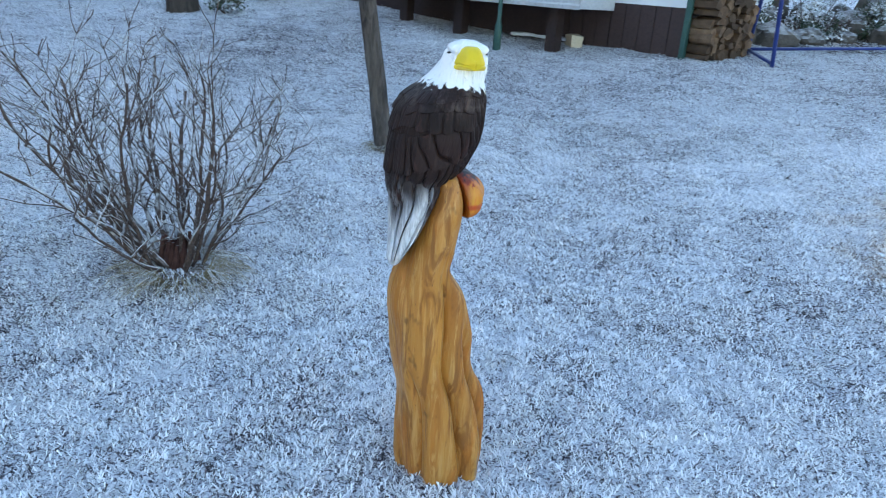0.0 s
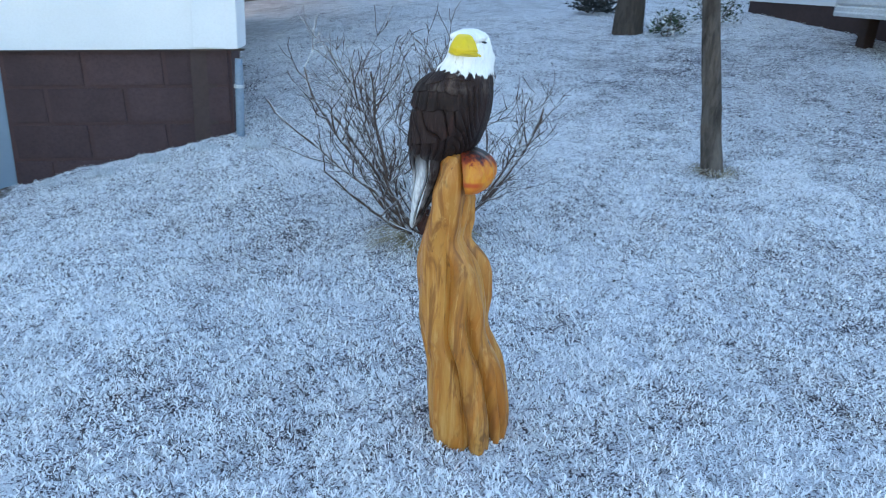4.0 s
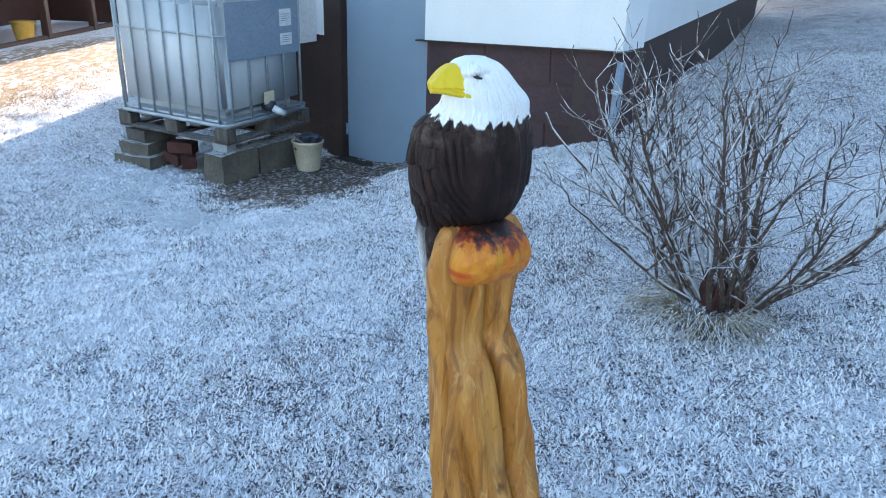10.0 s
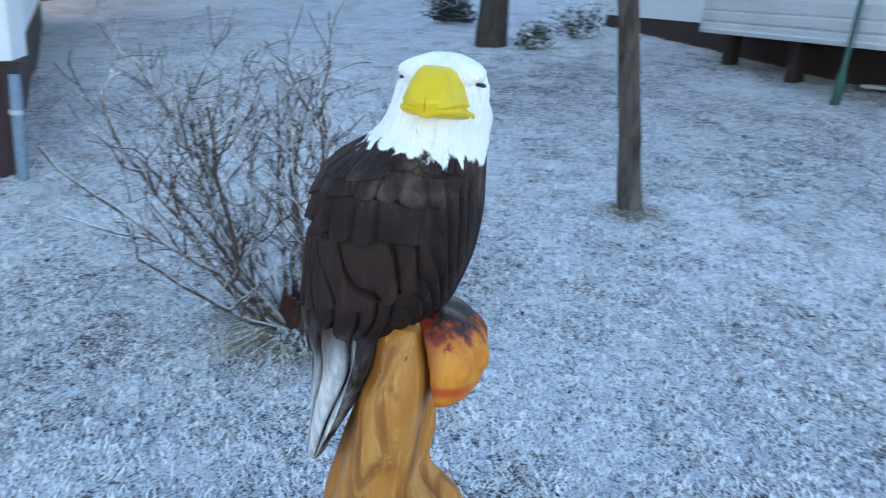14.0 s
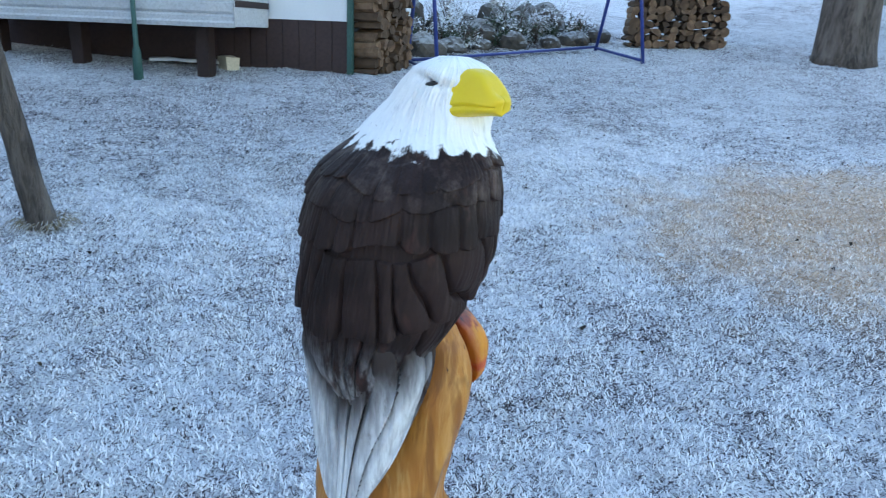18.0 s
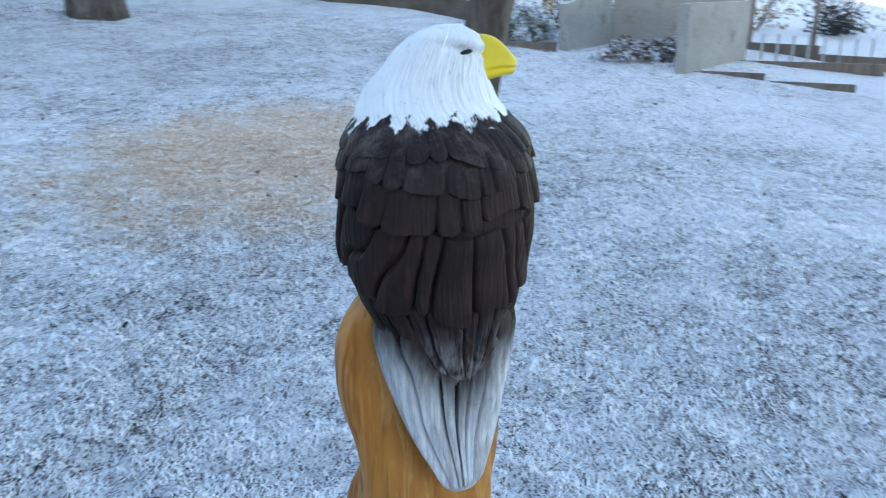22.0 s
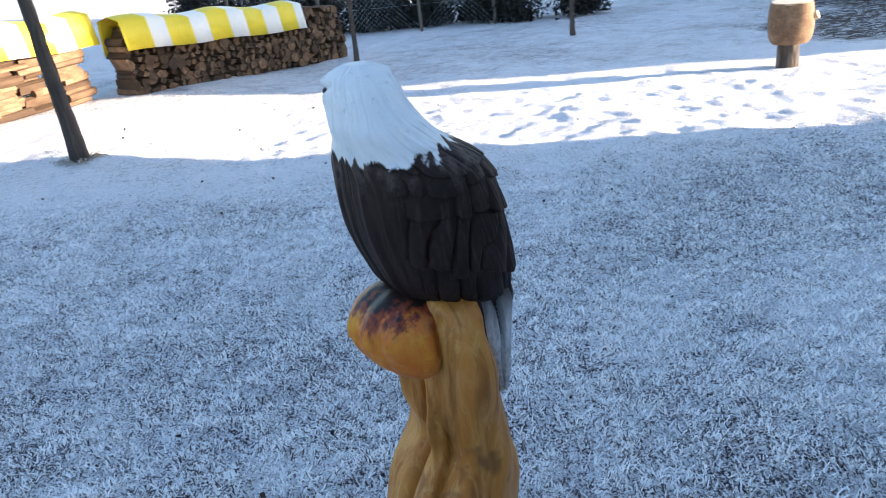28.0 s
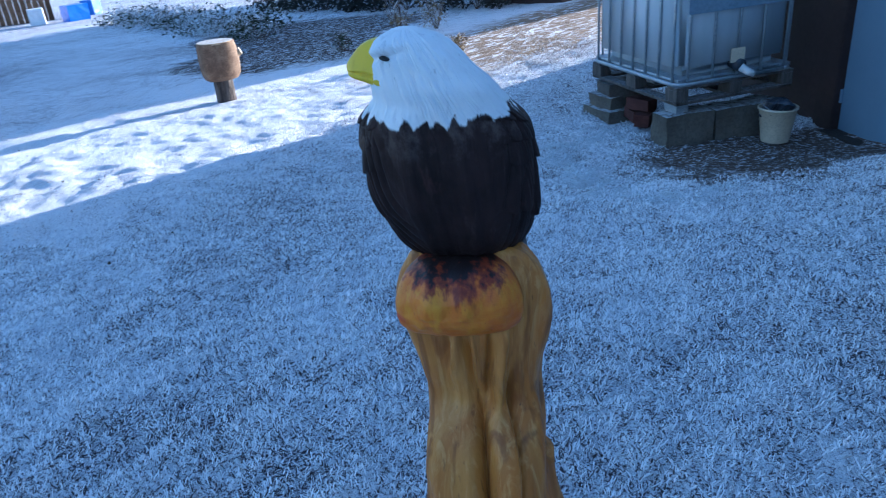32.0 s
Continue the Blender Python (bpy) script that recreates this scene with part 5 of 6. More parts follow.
def make_back_building():
    th = base("back_building", SHED, "low white building on a dark boarded skirt with terrace fascia", "garden house")
    g0 = float(height(2.5, 8.2))
    bm = bmesh.new()
    box(bm, (3.5, -1.6, 2.35), (7.0, 3.2, 2.1))
    part("wall", bm, M["render_white"], th)
    bm = bmesh.new()
    box(bm, (3.5, -1.6, 0.85), (6.96, 3.16, 0.90))
    skirt = part("skirt", bm, M["skirt"], th, "dark brown boarded skirt")
    for k in range(10):
        bm = bmesh.new()
        box(bm, (0.09 + k * 0.18, -0.012, 0.85), (0.172, 0.012, 0.90), None, 0.002)
        part("board", bm, M["skirt"], skirt)
    bm = bmesh.new()
    box(bm, (-0.02, 0.0, 1.9), (0.06, 0.06, 3.0), None, 0.006)
    part("corner_trim", bm, M["green_pole"], th, "dark green corner trim")
    bm = bmesh.new()
    box(bm, (3.5, -1.5, 3.5), (7.6, 4.2, 0.16))
    part("roof", bm, M["tile"], th)
    # terrace deck behind a ribbed fascia
    bm = bmesh.new()
    box(bm, (2.4, 0.39, 1.42), (3.1, 0.74, 0.06))
    deck = part("terrace_deck", bm, M["frame"], th)
    bm = bmesh.new()
    prof = [(1.20, 0.0), (1.24, 0.012), (1.26, 0.0), (1.30, 0.0), (1.32, -0.02), (1.345, 0.0), (1.42, 0.0), (1.44, -0.012), (1.46, 0.0), (1.57, 0.0), (1.58, -0.02)]
    rows = [[bm.verts.new((s, 0.78 + d + e, z)) for z, d in prof] for e in (0.0, -0.012) for s in (0.86, 3.92)]
    for a, b in ((rows[0], rows[1]), (rows[3], rows[2])):
        for i in range(len(prof) - 1):
            bm.faces.new((a[i], b[i], b[i + 1], a[i + 1]))
    part("fascia", bm, M["sheet"], th, "white ribbed sheet fascia")
    for x in (0.87, 3.92):
        bm = bmesh.new()
        box(bm, (x, 0.40, 1.39), (0.02, 0.76, 0.36))
        part("end_fascia", bm, M["sheet"], th)
    bm = bmesh.new()
    tube(bm, [(1.85, 0.86, 0.62), (1.85, 0.86, 0.95), (1.85, 0.86, 1.0), (1.85, 0.86, 2.6)], [0.05, 0.042, 0.024, 0.022], 12)
    part("pole", bm, M["green_pole"], th, "green painted steel pole", True)
    for x in (1.35, 2.75, 3.7):
        bm = bmesh.new()
        box(bm, (x, 0.45, 1.05), (0.14, 0.14, 0.8), None, 0.006)
        part("deck_pier", bm, M["frame"], th)
    for x, w in ((2.9, 0.9), (4.6, 0.8)):
        bm = bmesh.new()
        box(bm, (x, 0.0, 2.15), (w, 0.03, 0.9), None, 0.004)
        part("window", bm, M["bag"], th, "dark window pane")


make_back_building()


def log_meshes():
    """A few split logs to share: wedge, half round and round."""
    out = []
    for k, prof in enumerate([[(0, 0)] + [(math.cos(a), math.sin(a)) for a in (0.0, 0.4, 0.8, 1.2, 1.57)],
                              [(math.cos(a), math.sin(a)) for a in (0.0, 0.5, 1.05, 1.57, 2.1, 2.64, 3.14)],
                              [(math.cos(a), math.sin(a)) for a in (2 * math.pi * i / 9 for i in range(9))],
                              [(-0.7, -0.3), (0.2, -0.8), (0.9, -0.1), (0.5, 0.7), (-0.4, 0.6)]]):
        bm = bmesh.new()
        rng = random.Random(k)
        cx, cy = sum(p[0] for p in prof) / len(prof), sum(p[1] for p in prof) / len(prof)
        fr = [bm.verts.new(((x - cx) * 0.072 * rng.uniform(0.9, 1.1), -0.15 + rng.uniform(-0.008, 0.008), (y - cy) * 0.072)) for x, y in prof]
        bk = [bm.verts.new((v.co.x, 0.15, v.co.z)) for v in fr]
        n = len(prof)
        for i in range(n):
            bm.faces.new((fr[i], fr[(i + 1) % n], bk[(i + 1) % n], bk[i]))
        bm.faces.new(fr[::-1])
        bm.faces.new(bk)
        out.append(mesh_of("log", bm, M["logwood"]))
    return out


LOGS = log_meshes()


def wood_stack(a, b, tall, label, seed, group="", deep=0.3, ragged=0.12, lengthwise=False):
    """Firewood stacked along the line from a to b, the cut ends towards its left, or the logs lying along it."""
    rng = random.Random(seed)
    a, b = Vector(a), Vector(b)
    d = b - a
    az = math.atan2(d.y, d.x)
    th = base("firewood_stack", Matrix.Translation(on(a.x, a.y)) @ Matrix.Rotation(az, 4, "Z"), label, "firewood", group)
    far = float(height(b.x, b.y)) - float(height(a.x, a.y))
    L = d.length
    cols = int(L / (0.40 if lengthwise else 0.108))
    for c in range(cols):
        x = (L * (c + 0.5) / cols) if lengthwise else 0.06 + c * L / cols
        z = 0.04 + far * x / L
        top = z + tall * (1 - ragged * rng.random()) * (1 if 0 < c < cols - 1 or lengthwise else 0.85)
        while z < top:
            for y in ((-0.10, 0.04) if lengthwise else (0.0,)):
                ob = new("log", rng.choice(LOGS))
                s = rng.uniform(0.62, 0.95) if lengthwise else rng.uniform(0.72, 1.12)
                ob.parent = th
                turn = Matrix.Rotation(math.pi / 2 + rng.uniform(-0.12, 0.12), 4, "Z") if lengthwise else Matrix.Rotation(rng.uniform(-0.08, 0.08), 4, "Z")
                ob.matrix_basis = Matrix.Translation((x + rng.uniform(-0.05, 0.05) * (2 if lengthwise else 0.4), y + rng.uniform(-0.035, 0.035), z)) @ turn @ Matrix.Rotation(rng.uniform(0, 6.28), 4, "Y") @ Matrix.Diagonal((s, rng.uniform(1.2, 1.5) if lengthwise else deep / 0.3, s, 1))
            z += (0.066 if lengthwise else 0.094) * rng.uniform(0.85, 1.1)
    return th


wood_stack((2.62, 8.12), (3.25, 8.55), 0.95, "split firewood stacked against the corner of the building", 1)
wood_stack((6.95, 8.98), (8.15, 8.32), 1.15, "tall dark stack of split firewood behind the swing frame", 2)
wood_stack((6.15, -3.85), (4.95, -4.50), 0.95, "sunlit stack of long split firewood by the fence", 3, "firewood row", 0.4, 0.12, True)
wood_stack((4.85, -4.65), (3.45, -6.95), 0.85, "stack of long split firewood, partly in sun", 4, "firewood row", 0.4, 0.12, True)
wood_stack((2.95, -6.95), (0.30, -9.75), 0.80, "long low stack of split firewood under a tarpaulin", 5, "firewood row", 0.4)


def tarp_material():
    n = Nodes("yellow_white_tarpaulin", 0.45)
    w = n.math("FRACT", n.math("MULTIPLY", n.axis(0), 1.6))
    c = n.mix(n.ramp(w, 0.55, 0.60), (0.72, 0.58, 0.03), (0.74, 0.75, 0.74))
    n.bump(n.noise(6, 4), 0.5, 0.03)
    return n.done(c)


M["tarp"] = tarp_material()


def tarpaulin(a, b, tall, label, seed):
    """A striped sheet thrown over a stack, sagging and hanging down in front."""
    a, b = Vector(a), Vector(b)
    d = b - a
    nx, L = 60, d.length
    far = float(height(b.x, b.y)) - float(height(a.x, a.y))
    rows = []
    for i in range(nx + 1):
        x = L * i / nx
        hang = 0.22 + 0.18 * value_noise(np.array(x * 2.1), np.array(seed * 1.0), 1)
        line = [(0.30, tall - 0.30), (0.27, tall - 0.1), (0.24, tall + 0.05), (0.0, tall + 0.10), (-0.24, tall + 0.05), (-0.27, tall - 0.08), (-0.29, tall - float(hang))]
        rows.append([(x, -y + 0.02 * math.sin(x * 9 + 3 * y), z + far * x / L + 0.025 * math.sin(x * 5.0) * (1 if k in (2, 3, 4) else 0.4)) for k, (y, z) in enumerate(line)])
    me = grid_mesh("tarpaulin", np.array(rows), closed=False)
    me.materials.append(M["tarp"])
    ob = new("tarpaulin", me)
    ob.matrix_world = Matrix.Translation(on(a.x, a.y)) @ Matrix.Rotation(math.atan2(d.y, d.x), 4, "Z")
    m = ob.modifiers.new("thick", "SOLIDIFY")
    m.thickness = 0.004
    return tagged(ob, label, "tarpaulin")


tarpaulin((4.2, -5.75), (3.35, -7.1), 0.95, "yellow and white striped tarpaulin over the firewood", 1)
tarpaulin((2.95, -6.95), (0.9, -9.15), 0.86, "yellow and white striped tarpaulin draped over a low stack", 2)


# ---- swing frame, rockery and shrubs by the back building ----
def make_swing():
    th = base("swing_frame", Matrix.Translation(on(4.9, 8.3)), "blue tubular steel swing frame without seats", "swing frame")
    o = on(4.9, 8.3)
    P = lambda x, y, dz: on(x, y, dz) - o
    tops = {0: P(3.40, 8.27, 2.05), 1: P(6.38, 8.4, 2.05)}
    for k, (x, y) in enumerate([(3.42, 7.95), (3.38, 8.62), (6.38, 7.98), (6.33, 8.86)]):
        bm = bmesh.new()
        top = tops[k // 2]
        tube(bm, [P(x, y, -0.03), P(x, y, 0.02).lerp(top, 0.5), top], 0.022, 12)
        part("leg", bm, M["blue"], th, smooth=True)
    for a, b, nm in ((P(3.38, 8.62, 0.05), P(6.33, 8.86, 0.06), "ground_bar"), (P(3.42, 7.95, 0.04), P(3.38, 8.62, 0.05), "ground_bar"), (P(6.38, 7.98, 0.04), P(6.33, 8.86, 0.05), "ground_bar"), (tops[0], tops[1], "top_bar")):
        bm = bmesh.new()
        tube(bm, [a, a.lerp(b, 0.5), b], 0.019, 12)
        part(nm, bm, M["blue"], th, smooth=True)


make_swing()
wood_stack((11.5, 7.85), (12.3, 7.3), 0.45, "low stack of split firewood under a pale sheet", 6)


def make_cover():
    o = on(11.9, 7.58)
    rows = []
    for i in range(31):
        x = -0.65 + 1.3 * i / 30
        rows.append([(x, y + 0.03 * math.sin(9 * x + 4 * z), z + 0.03 * math.sin(7 * x)) for y, z in ((-0.34, 0.22 + 0.05 * math.sin(5 * x)), (-0.30, 0.6), (-0.24, 0.98), (0.0, 1.06), (0.24, 0.98), (0.30, 0.6), (0.34, 0.3))])
    me = grid_mesh("cover_sheet", np.array(rows), closed=False)
    me.materials.append(M["sheet"])
    ob = new("cover_sheet", me)
    ob.matrix_world = Matrix.Translation(o) @ pose(0, 0, 0, 0, 0, -36)
    ob.modifiers.new("thick", "SOLIDIFY").thickness = 0.006
    tagged(ob, "pale sheet hung in folds over a low wood stack", "cover sheet")


make_cover()


def frosted_leaf(name, a, b, amount):
    n = Nodes(name, 0.75)
    c = n.mix(n.island(), a, b)
    c = n.mix(n.ramp(n.noise(7, 3), 0.60 - amount * 0.35, 0.72 - amount * 0.25), c, FROST)
    return n.done(c)


M["leaf_dark"] = frosted_leaf("frosted_dark_leaves", (0.02, 0.035, 0.02), (0.05, 0.07, 0.035), 0.35)
M["leaf_deep"] = frosted_leaf("deep_green_leaves", (0.012, 0.015, 0.015), (0.032, 0.034, 0.030), -0.3)
M["pot"] = surface("ochre_glaze", (0.45, 0.30, 0.06), (0.55, 0.40, 0.10), 5, 50, 0.5, bump=0.1)
M["leaf_heap"] = frosted_leaf("rimed_waste", (0.05, 0.032, 0.028), (0.12, 0.08, 0.065), 0.45)
M["leaf_white"] = frosted_leaf("rimed_leaves", (0.05, 0.06, 0.04), (0.12, 0.10, 0.07), 0.75)
M["leaf_rime"] = frosted_leaf("rime_edged_leaves", (0.03, 0.05, 0.035), (0.10, 0.13, 0.09), 0.55)
M["leaf_brown"] = frosted_leaf("withered_leaves", (0.16, 0.11, 0.05), (0.30, 0.22, 0.10), 0.3)


def leaf_clump(bm, c, r, count, size, rng):
    """Many small bent leaves in a lumpy cloud with gaps."""
    lumps = [Vector((rng.uniform(-1, 1), rng.uniform(-1, 1), rng.uniform(-0.2, 1))) for _ in range(7)]
    for _ in range(count):
        q = rng.choice(lumps) * 0.62 + Vector((rng.gauss(0, 0.22), rng.gauss(0, 0.22), rng.gauss(0, 0.2)))
        p = Vector(c) + Vector((q.x * r[0], q.y * r[1], abs(q.z) * r[2]))
        d = Vector((rng.uniform(-1, 1), rng.uniform(-1, 1), rng.uniform(-0.3, 1))).normalized()
        s = d.orthogonal().normalized() * size * rng.uniform(0.25, 0.5)
        e = d * size * rng.uniform(0.7, 1.3)
        v = [bm.verts.new(p - s), bm.verts.new(p + e * 0.5 + d.cross(s) * 0.3), bm.verts.new(p + s), bm.verts.new(p + e)]
        bm.faces.new((v[0], v[2], v[1]))
        bm.faces.new((v[1], v[2], v[3]))


def make_bush(x, y, r, count, size, mat, label, seed, name="bush", group=""):
    rng = random.Random(seed)
    th = base(name, Matrix.Translation(on(x, y)), label, "bush", group)
    bm = bmesh.new()
    for k in range(7):
        a = rng.uniform(0, 6.28)
        branch(bm, Vector((0, 0, -0.05)), Vector((math.cos(a) * r[0], math.sin(a) * r[1], r[2] * 1.2)), r[2] * 0.9, 0.012, rng, 1, 5, 0, 0.4, 3)
    part("branching", bm, M["twig"], th)
    bm = bmesh.new()
    leaf_clump(bm, (0, 0, 0.03), r, count, size, rng)
    part("foliage", bm, mat, th)
    return th


def make_rock(x, y, s, seed, sink=0.3):
    bm = bmesh.new()
    bmesh.ops.create_icosphere(bm, subdivisions=3, radius=1.0)
    for v in bm.verts:
        n1 = noise.noise(v.co * 0.9 + Vector((seed * 3.1, 0, 0)))
        n2 = noise.noise(v.co * 2.6 + Vector((0, seed * 1.7, 0)))
        v.co *= 1 + 0.35 * n1 + 0.14 * n2
        v.co = Vector((v.co.x * s[0], v.co.y * s[1], v.co.z * s[2]))
    ob = part("rock", bm, M["stone"])
    ob.matrix_world = Matrix.Translation(on(x, y, s[2] * (1 - 2 * sink) * 0.6)) @ pose(0, 0, 0, 0, 0, seed * 57)
    return tagged(ob, "rough garden rock capped with snow and frost", "rock", "rockery rocks")


rng = random.Random(14)
for k in range(26):
    x = 3.5 + 3.4 * ((k * 0.618) % 1)
    row = k % 3
    y = 9.25 + 0.55 * row + rng.uniform(-0.15, 0.15) + 0.03 * x
    s = rng.uniform(0.12, 0.24)
    make_rock(x, y, (s * rng.uniform(0.9, 1.5), s * 0.9, s * rng.uniform(0.7, 1.2) * (1 + 0.35 * row)), k + 1, 0.15)
for k, (x, y) in enumerate([(3.7, 9.6), (4.6, 9.9), (5.5, 9.7), (6.4, 10.1), (4.1, 10.6), (5.2, 10.8), (6.1, 10.9), (3.3, 10.3)]):
    make_bush(x, y, (0.42, 0.38, 0.5 + 0.1 * (k % 3)), 700, 0.06, M["leaf_white"] if k % 2 else M["leaf_dark"], "low rockery shrub white with rime" if k % 2 else "dark evergreen rockery shrub dusted with frost", 40 + k, group="rockery shrubs")

rng = random.Random(33)
for k in range(16):
    make_bush(3.5 + 0.22 * k, 9.15 + 0.5 * rng.random() + 0.03 * k, (0.24, 0.2, rng.uniform(0.16, 0.4)), 300, 0.05, M["leaf_dark"] if k % 3 else M["leaf_heap"], "low dark cushion plant between the rockery stones", 200 + k, group="rockery cushions")

# ---- the far right: retaining wall, neighbour's house, compost bay, fence ----
def low_wall():
    pts = [(12.15, 7.1), (12.0, 6.2), (11.75, 4.6), (11.5, 2.5), (11.3, 1.6)]
    o = on(11.8, 4.5)
    th = base("retaining_wall", Matrix.Translation(o), "low dark timber retaining wall capped with snow", "garden wall")
    for (x0, y0), (x1, y1) in zip(pts, pts[1:]):
        n = max(1, round(math.hypot(x1 - x0, y1 - y0) / 1.0))
        for i in range(n):
            a, b = (on(x0 + (x1 - x0) * t, y0 + (y1 - y0) * t) - o for t in (i / n, (i + 1) / n))
            side = Vector((-(b - a).y, (b - a).x, 0)).normalized() * 0.07
            for nm, lo, hi, k, mat in (("sleeper", -0.15, 0.27, 1.0, M["stone"]), ("snow_cap", 0.27, 0.30, 1.3, M["snowtop"])):
                bm = bmesh.new()
                v = [bm.verts.new(q + s * side * k + Vector((0, 0, z))) for z in (lo, hi) for q, s in ((a, -1), (b, -1), (b, 1), (a, 1))]
                for f in ((0, 3, 2, 1), (4, 5, 6, 7), (0, 1, 5, 4), (1, 2, 6, 5), (2, 3, 7, 6), (3, 0, 4, 7)):
                    bm.faces.new([v[j] for j in f])
                part(nm, bm, mat, th)


low_wall()


def neighbour():
    th = base("neighbour_house", Matrix.Translation((21.5, 3.0, 0.9)), "white neighbouring house on a beige base beyond the hedge", "house")
    bm = bmesh.new()
    box(bm, (2.0, 0, 3.2), (5.0, 9.0, 4.6))
    part("wall", bm, M["render_white"], th)
    bm = bmesh.new()
    box(bm, (2.0, 0, 0.2), (5.04, 9.04, 1.5))
    part("base_course", bm, M["beige"], th, "beige rendered base")
    for y in (-2.6, 0.2, 2.9):
        bm = bmesh.new()
        box(bm, (-0.52, y, 1.45), (0.08, 0.9, 0.75), None, 0.006)
        win = part("window", bm, M["frame"], th)
        bm = bmesh.new()
        box(bm, (-0.57, y, 1.45), (0.02, 0.78, 0.63))
        part("pane", bm, M["bag"], win)
        bm = bmesh.new()
        box(bm, (-0.60, y, 1.03), (0.16, 1.0, 0.05), None, 0.006)
        part("sill", bm, M["concrete"], win)
    bm = bmesh.new()
    for sx in (-1, 1):
        v = [bm.verts.new(p) for p in ((2.0, -5, 7.6), (2.0, 5, 7.6), (2.0 + sx * 3.1, 5, 5.3), (2.0 + sx * 3.1, -5, 5.3), (2.0, -5, 7.8), (2.0, 5, 7.8), (2.0 + sx * 3.1, 5, 5.5), (2.0 + sx * 3.1, -5, 5.5))]
        for f in ((0, 1, 2, 3), (4, 7, 6, 5), (0, 4, 5, 1), (3, 2, 6, 7), (0, 3, 7, 4), (1, 5, 6, 2)):
            bm.faces.new([v[k] for k in f])
    part("roof", bm, M["tile"], th)


neighbour()
for k, (x, y) in enumerate([(14.5, 8.2), (15.3, 7.2), (14.3, 9.3), (13.4, 10.2)]):
    make_bush(x, y, (0.9, 0.8, 1.3), 900, 0.10, M["leaf_dark"], "dark evergreen hedge shrub touched with frost", 60 + k, group="hedge shrubs")
for k in range(9):
    make_bush(12.75 + 0.35 * (k % 3), 1.6 + 0.72 * k, (0.45, 0.45, 0.40), 420, 0.08, M["leaf_dark"] if k % 3 else M["leaf_white"], "low dark shrub in the bed above the wall", 150 + k, group="wall bed shrubs")
for k, (x, y) in enumerate([(9.45, 1.55), (9.35, 1.15), (9.75, 1.25)]):
    make_bush(x, y, (0.32, 0.3, 0.44), 1900, 0.045, M["leaf_rime"], "low round shrub thick with white rime", 70 + k, group="rimed shrubs")


def slab(x0, y0, x1, y1, tall, seed, thick=0.12, tilt=0.0):
    c = on((x0 + x1) / 2, (y0 + y1) / 2)
    L = math.hypot(x1 - x0, y1 - y0)
    az = math.degrees(math.atan2(y1 - y0, x1 - x0))
    rough_block("concrete_slab", (c.x, c.y, c.z + tall / 2 - 0.06), (L, thick, tall + 0.12), az, M["slab"], "upright weathered concrete slab of the compost bay", seed, "concrete slab", "compost bay slabs", tilt)


slab(8.72, 0.84, 9.60, 0.16, 0.64, 21, 0.12, -9.0)
slab(9.75, 0.05, 8.78, -1.36, 0.66, 22, 0.14)
slab(7.55, -0.36, 8.68, -1.36, 0.72, 24, 0.14)
for k in range(12):
    make_bush(8.15 + 0.30 * (k % 4) + 0.05 * (k // 4), 0.30 - 0.33 * (k // 4) - 0.12 * (k % 4), (0.26, 0.22, 0.10 + 0.03 * (k % 3)), 220, 0.06, M["leaf_heap"], "heap of rimed brown garden waste in the compost bay", 80 + k, "garden_waste", "garden waste")


def board_edge(name, x0, y0, x1, y1, tall, label, seed):
    o = on(x0, y0)
    th = base(name, Matrix.Translation(o), label, "edging")
    L = math.hypot(x1 - x0, y1 - y0)
    n = max(1, round(L / 1.1))
    az = math.atan2(y1 - y0, x1 - x0)
    for i in range(n):
        t = (i + 0.5) / n
        c = on(x0 + (x1 - x0) * t, y0 + (y1 - y0) * t) - o
        bm = bmesh.new()
        box(bm, (c.x, c.y, c.z + tall / 2 - 0.03), (L / n - 0.012, 0.05, tall + 0.06), Matrix.Rotation(az, 3, "Z"), 0.008)
        part("edge_board", bm, M["boards"], th)


board_edge("bed_edging", 9.09, 1.65, 8.66, 0.92, 0.08, "mossy plank edging before the rimed shrubs", 4)
board_edge("bed_edging", 7.74, -0.45, 6.92, -2.0, 0.05, "weathered plank edging of a frosted flower bed", 1)
board_edge("bed_edging", 8.6, -1.3, 7.9, -2.75, 0.07, "weathered plank edging of a frosted flower bed", 2)
board_edge("fence_plinth", 9.6, -1.75, 6.5, -4.25, 0.13, "dark plank along the foot of the wire fence", 3)


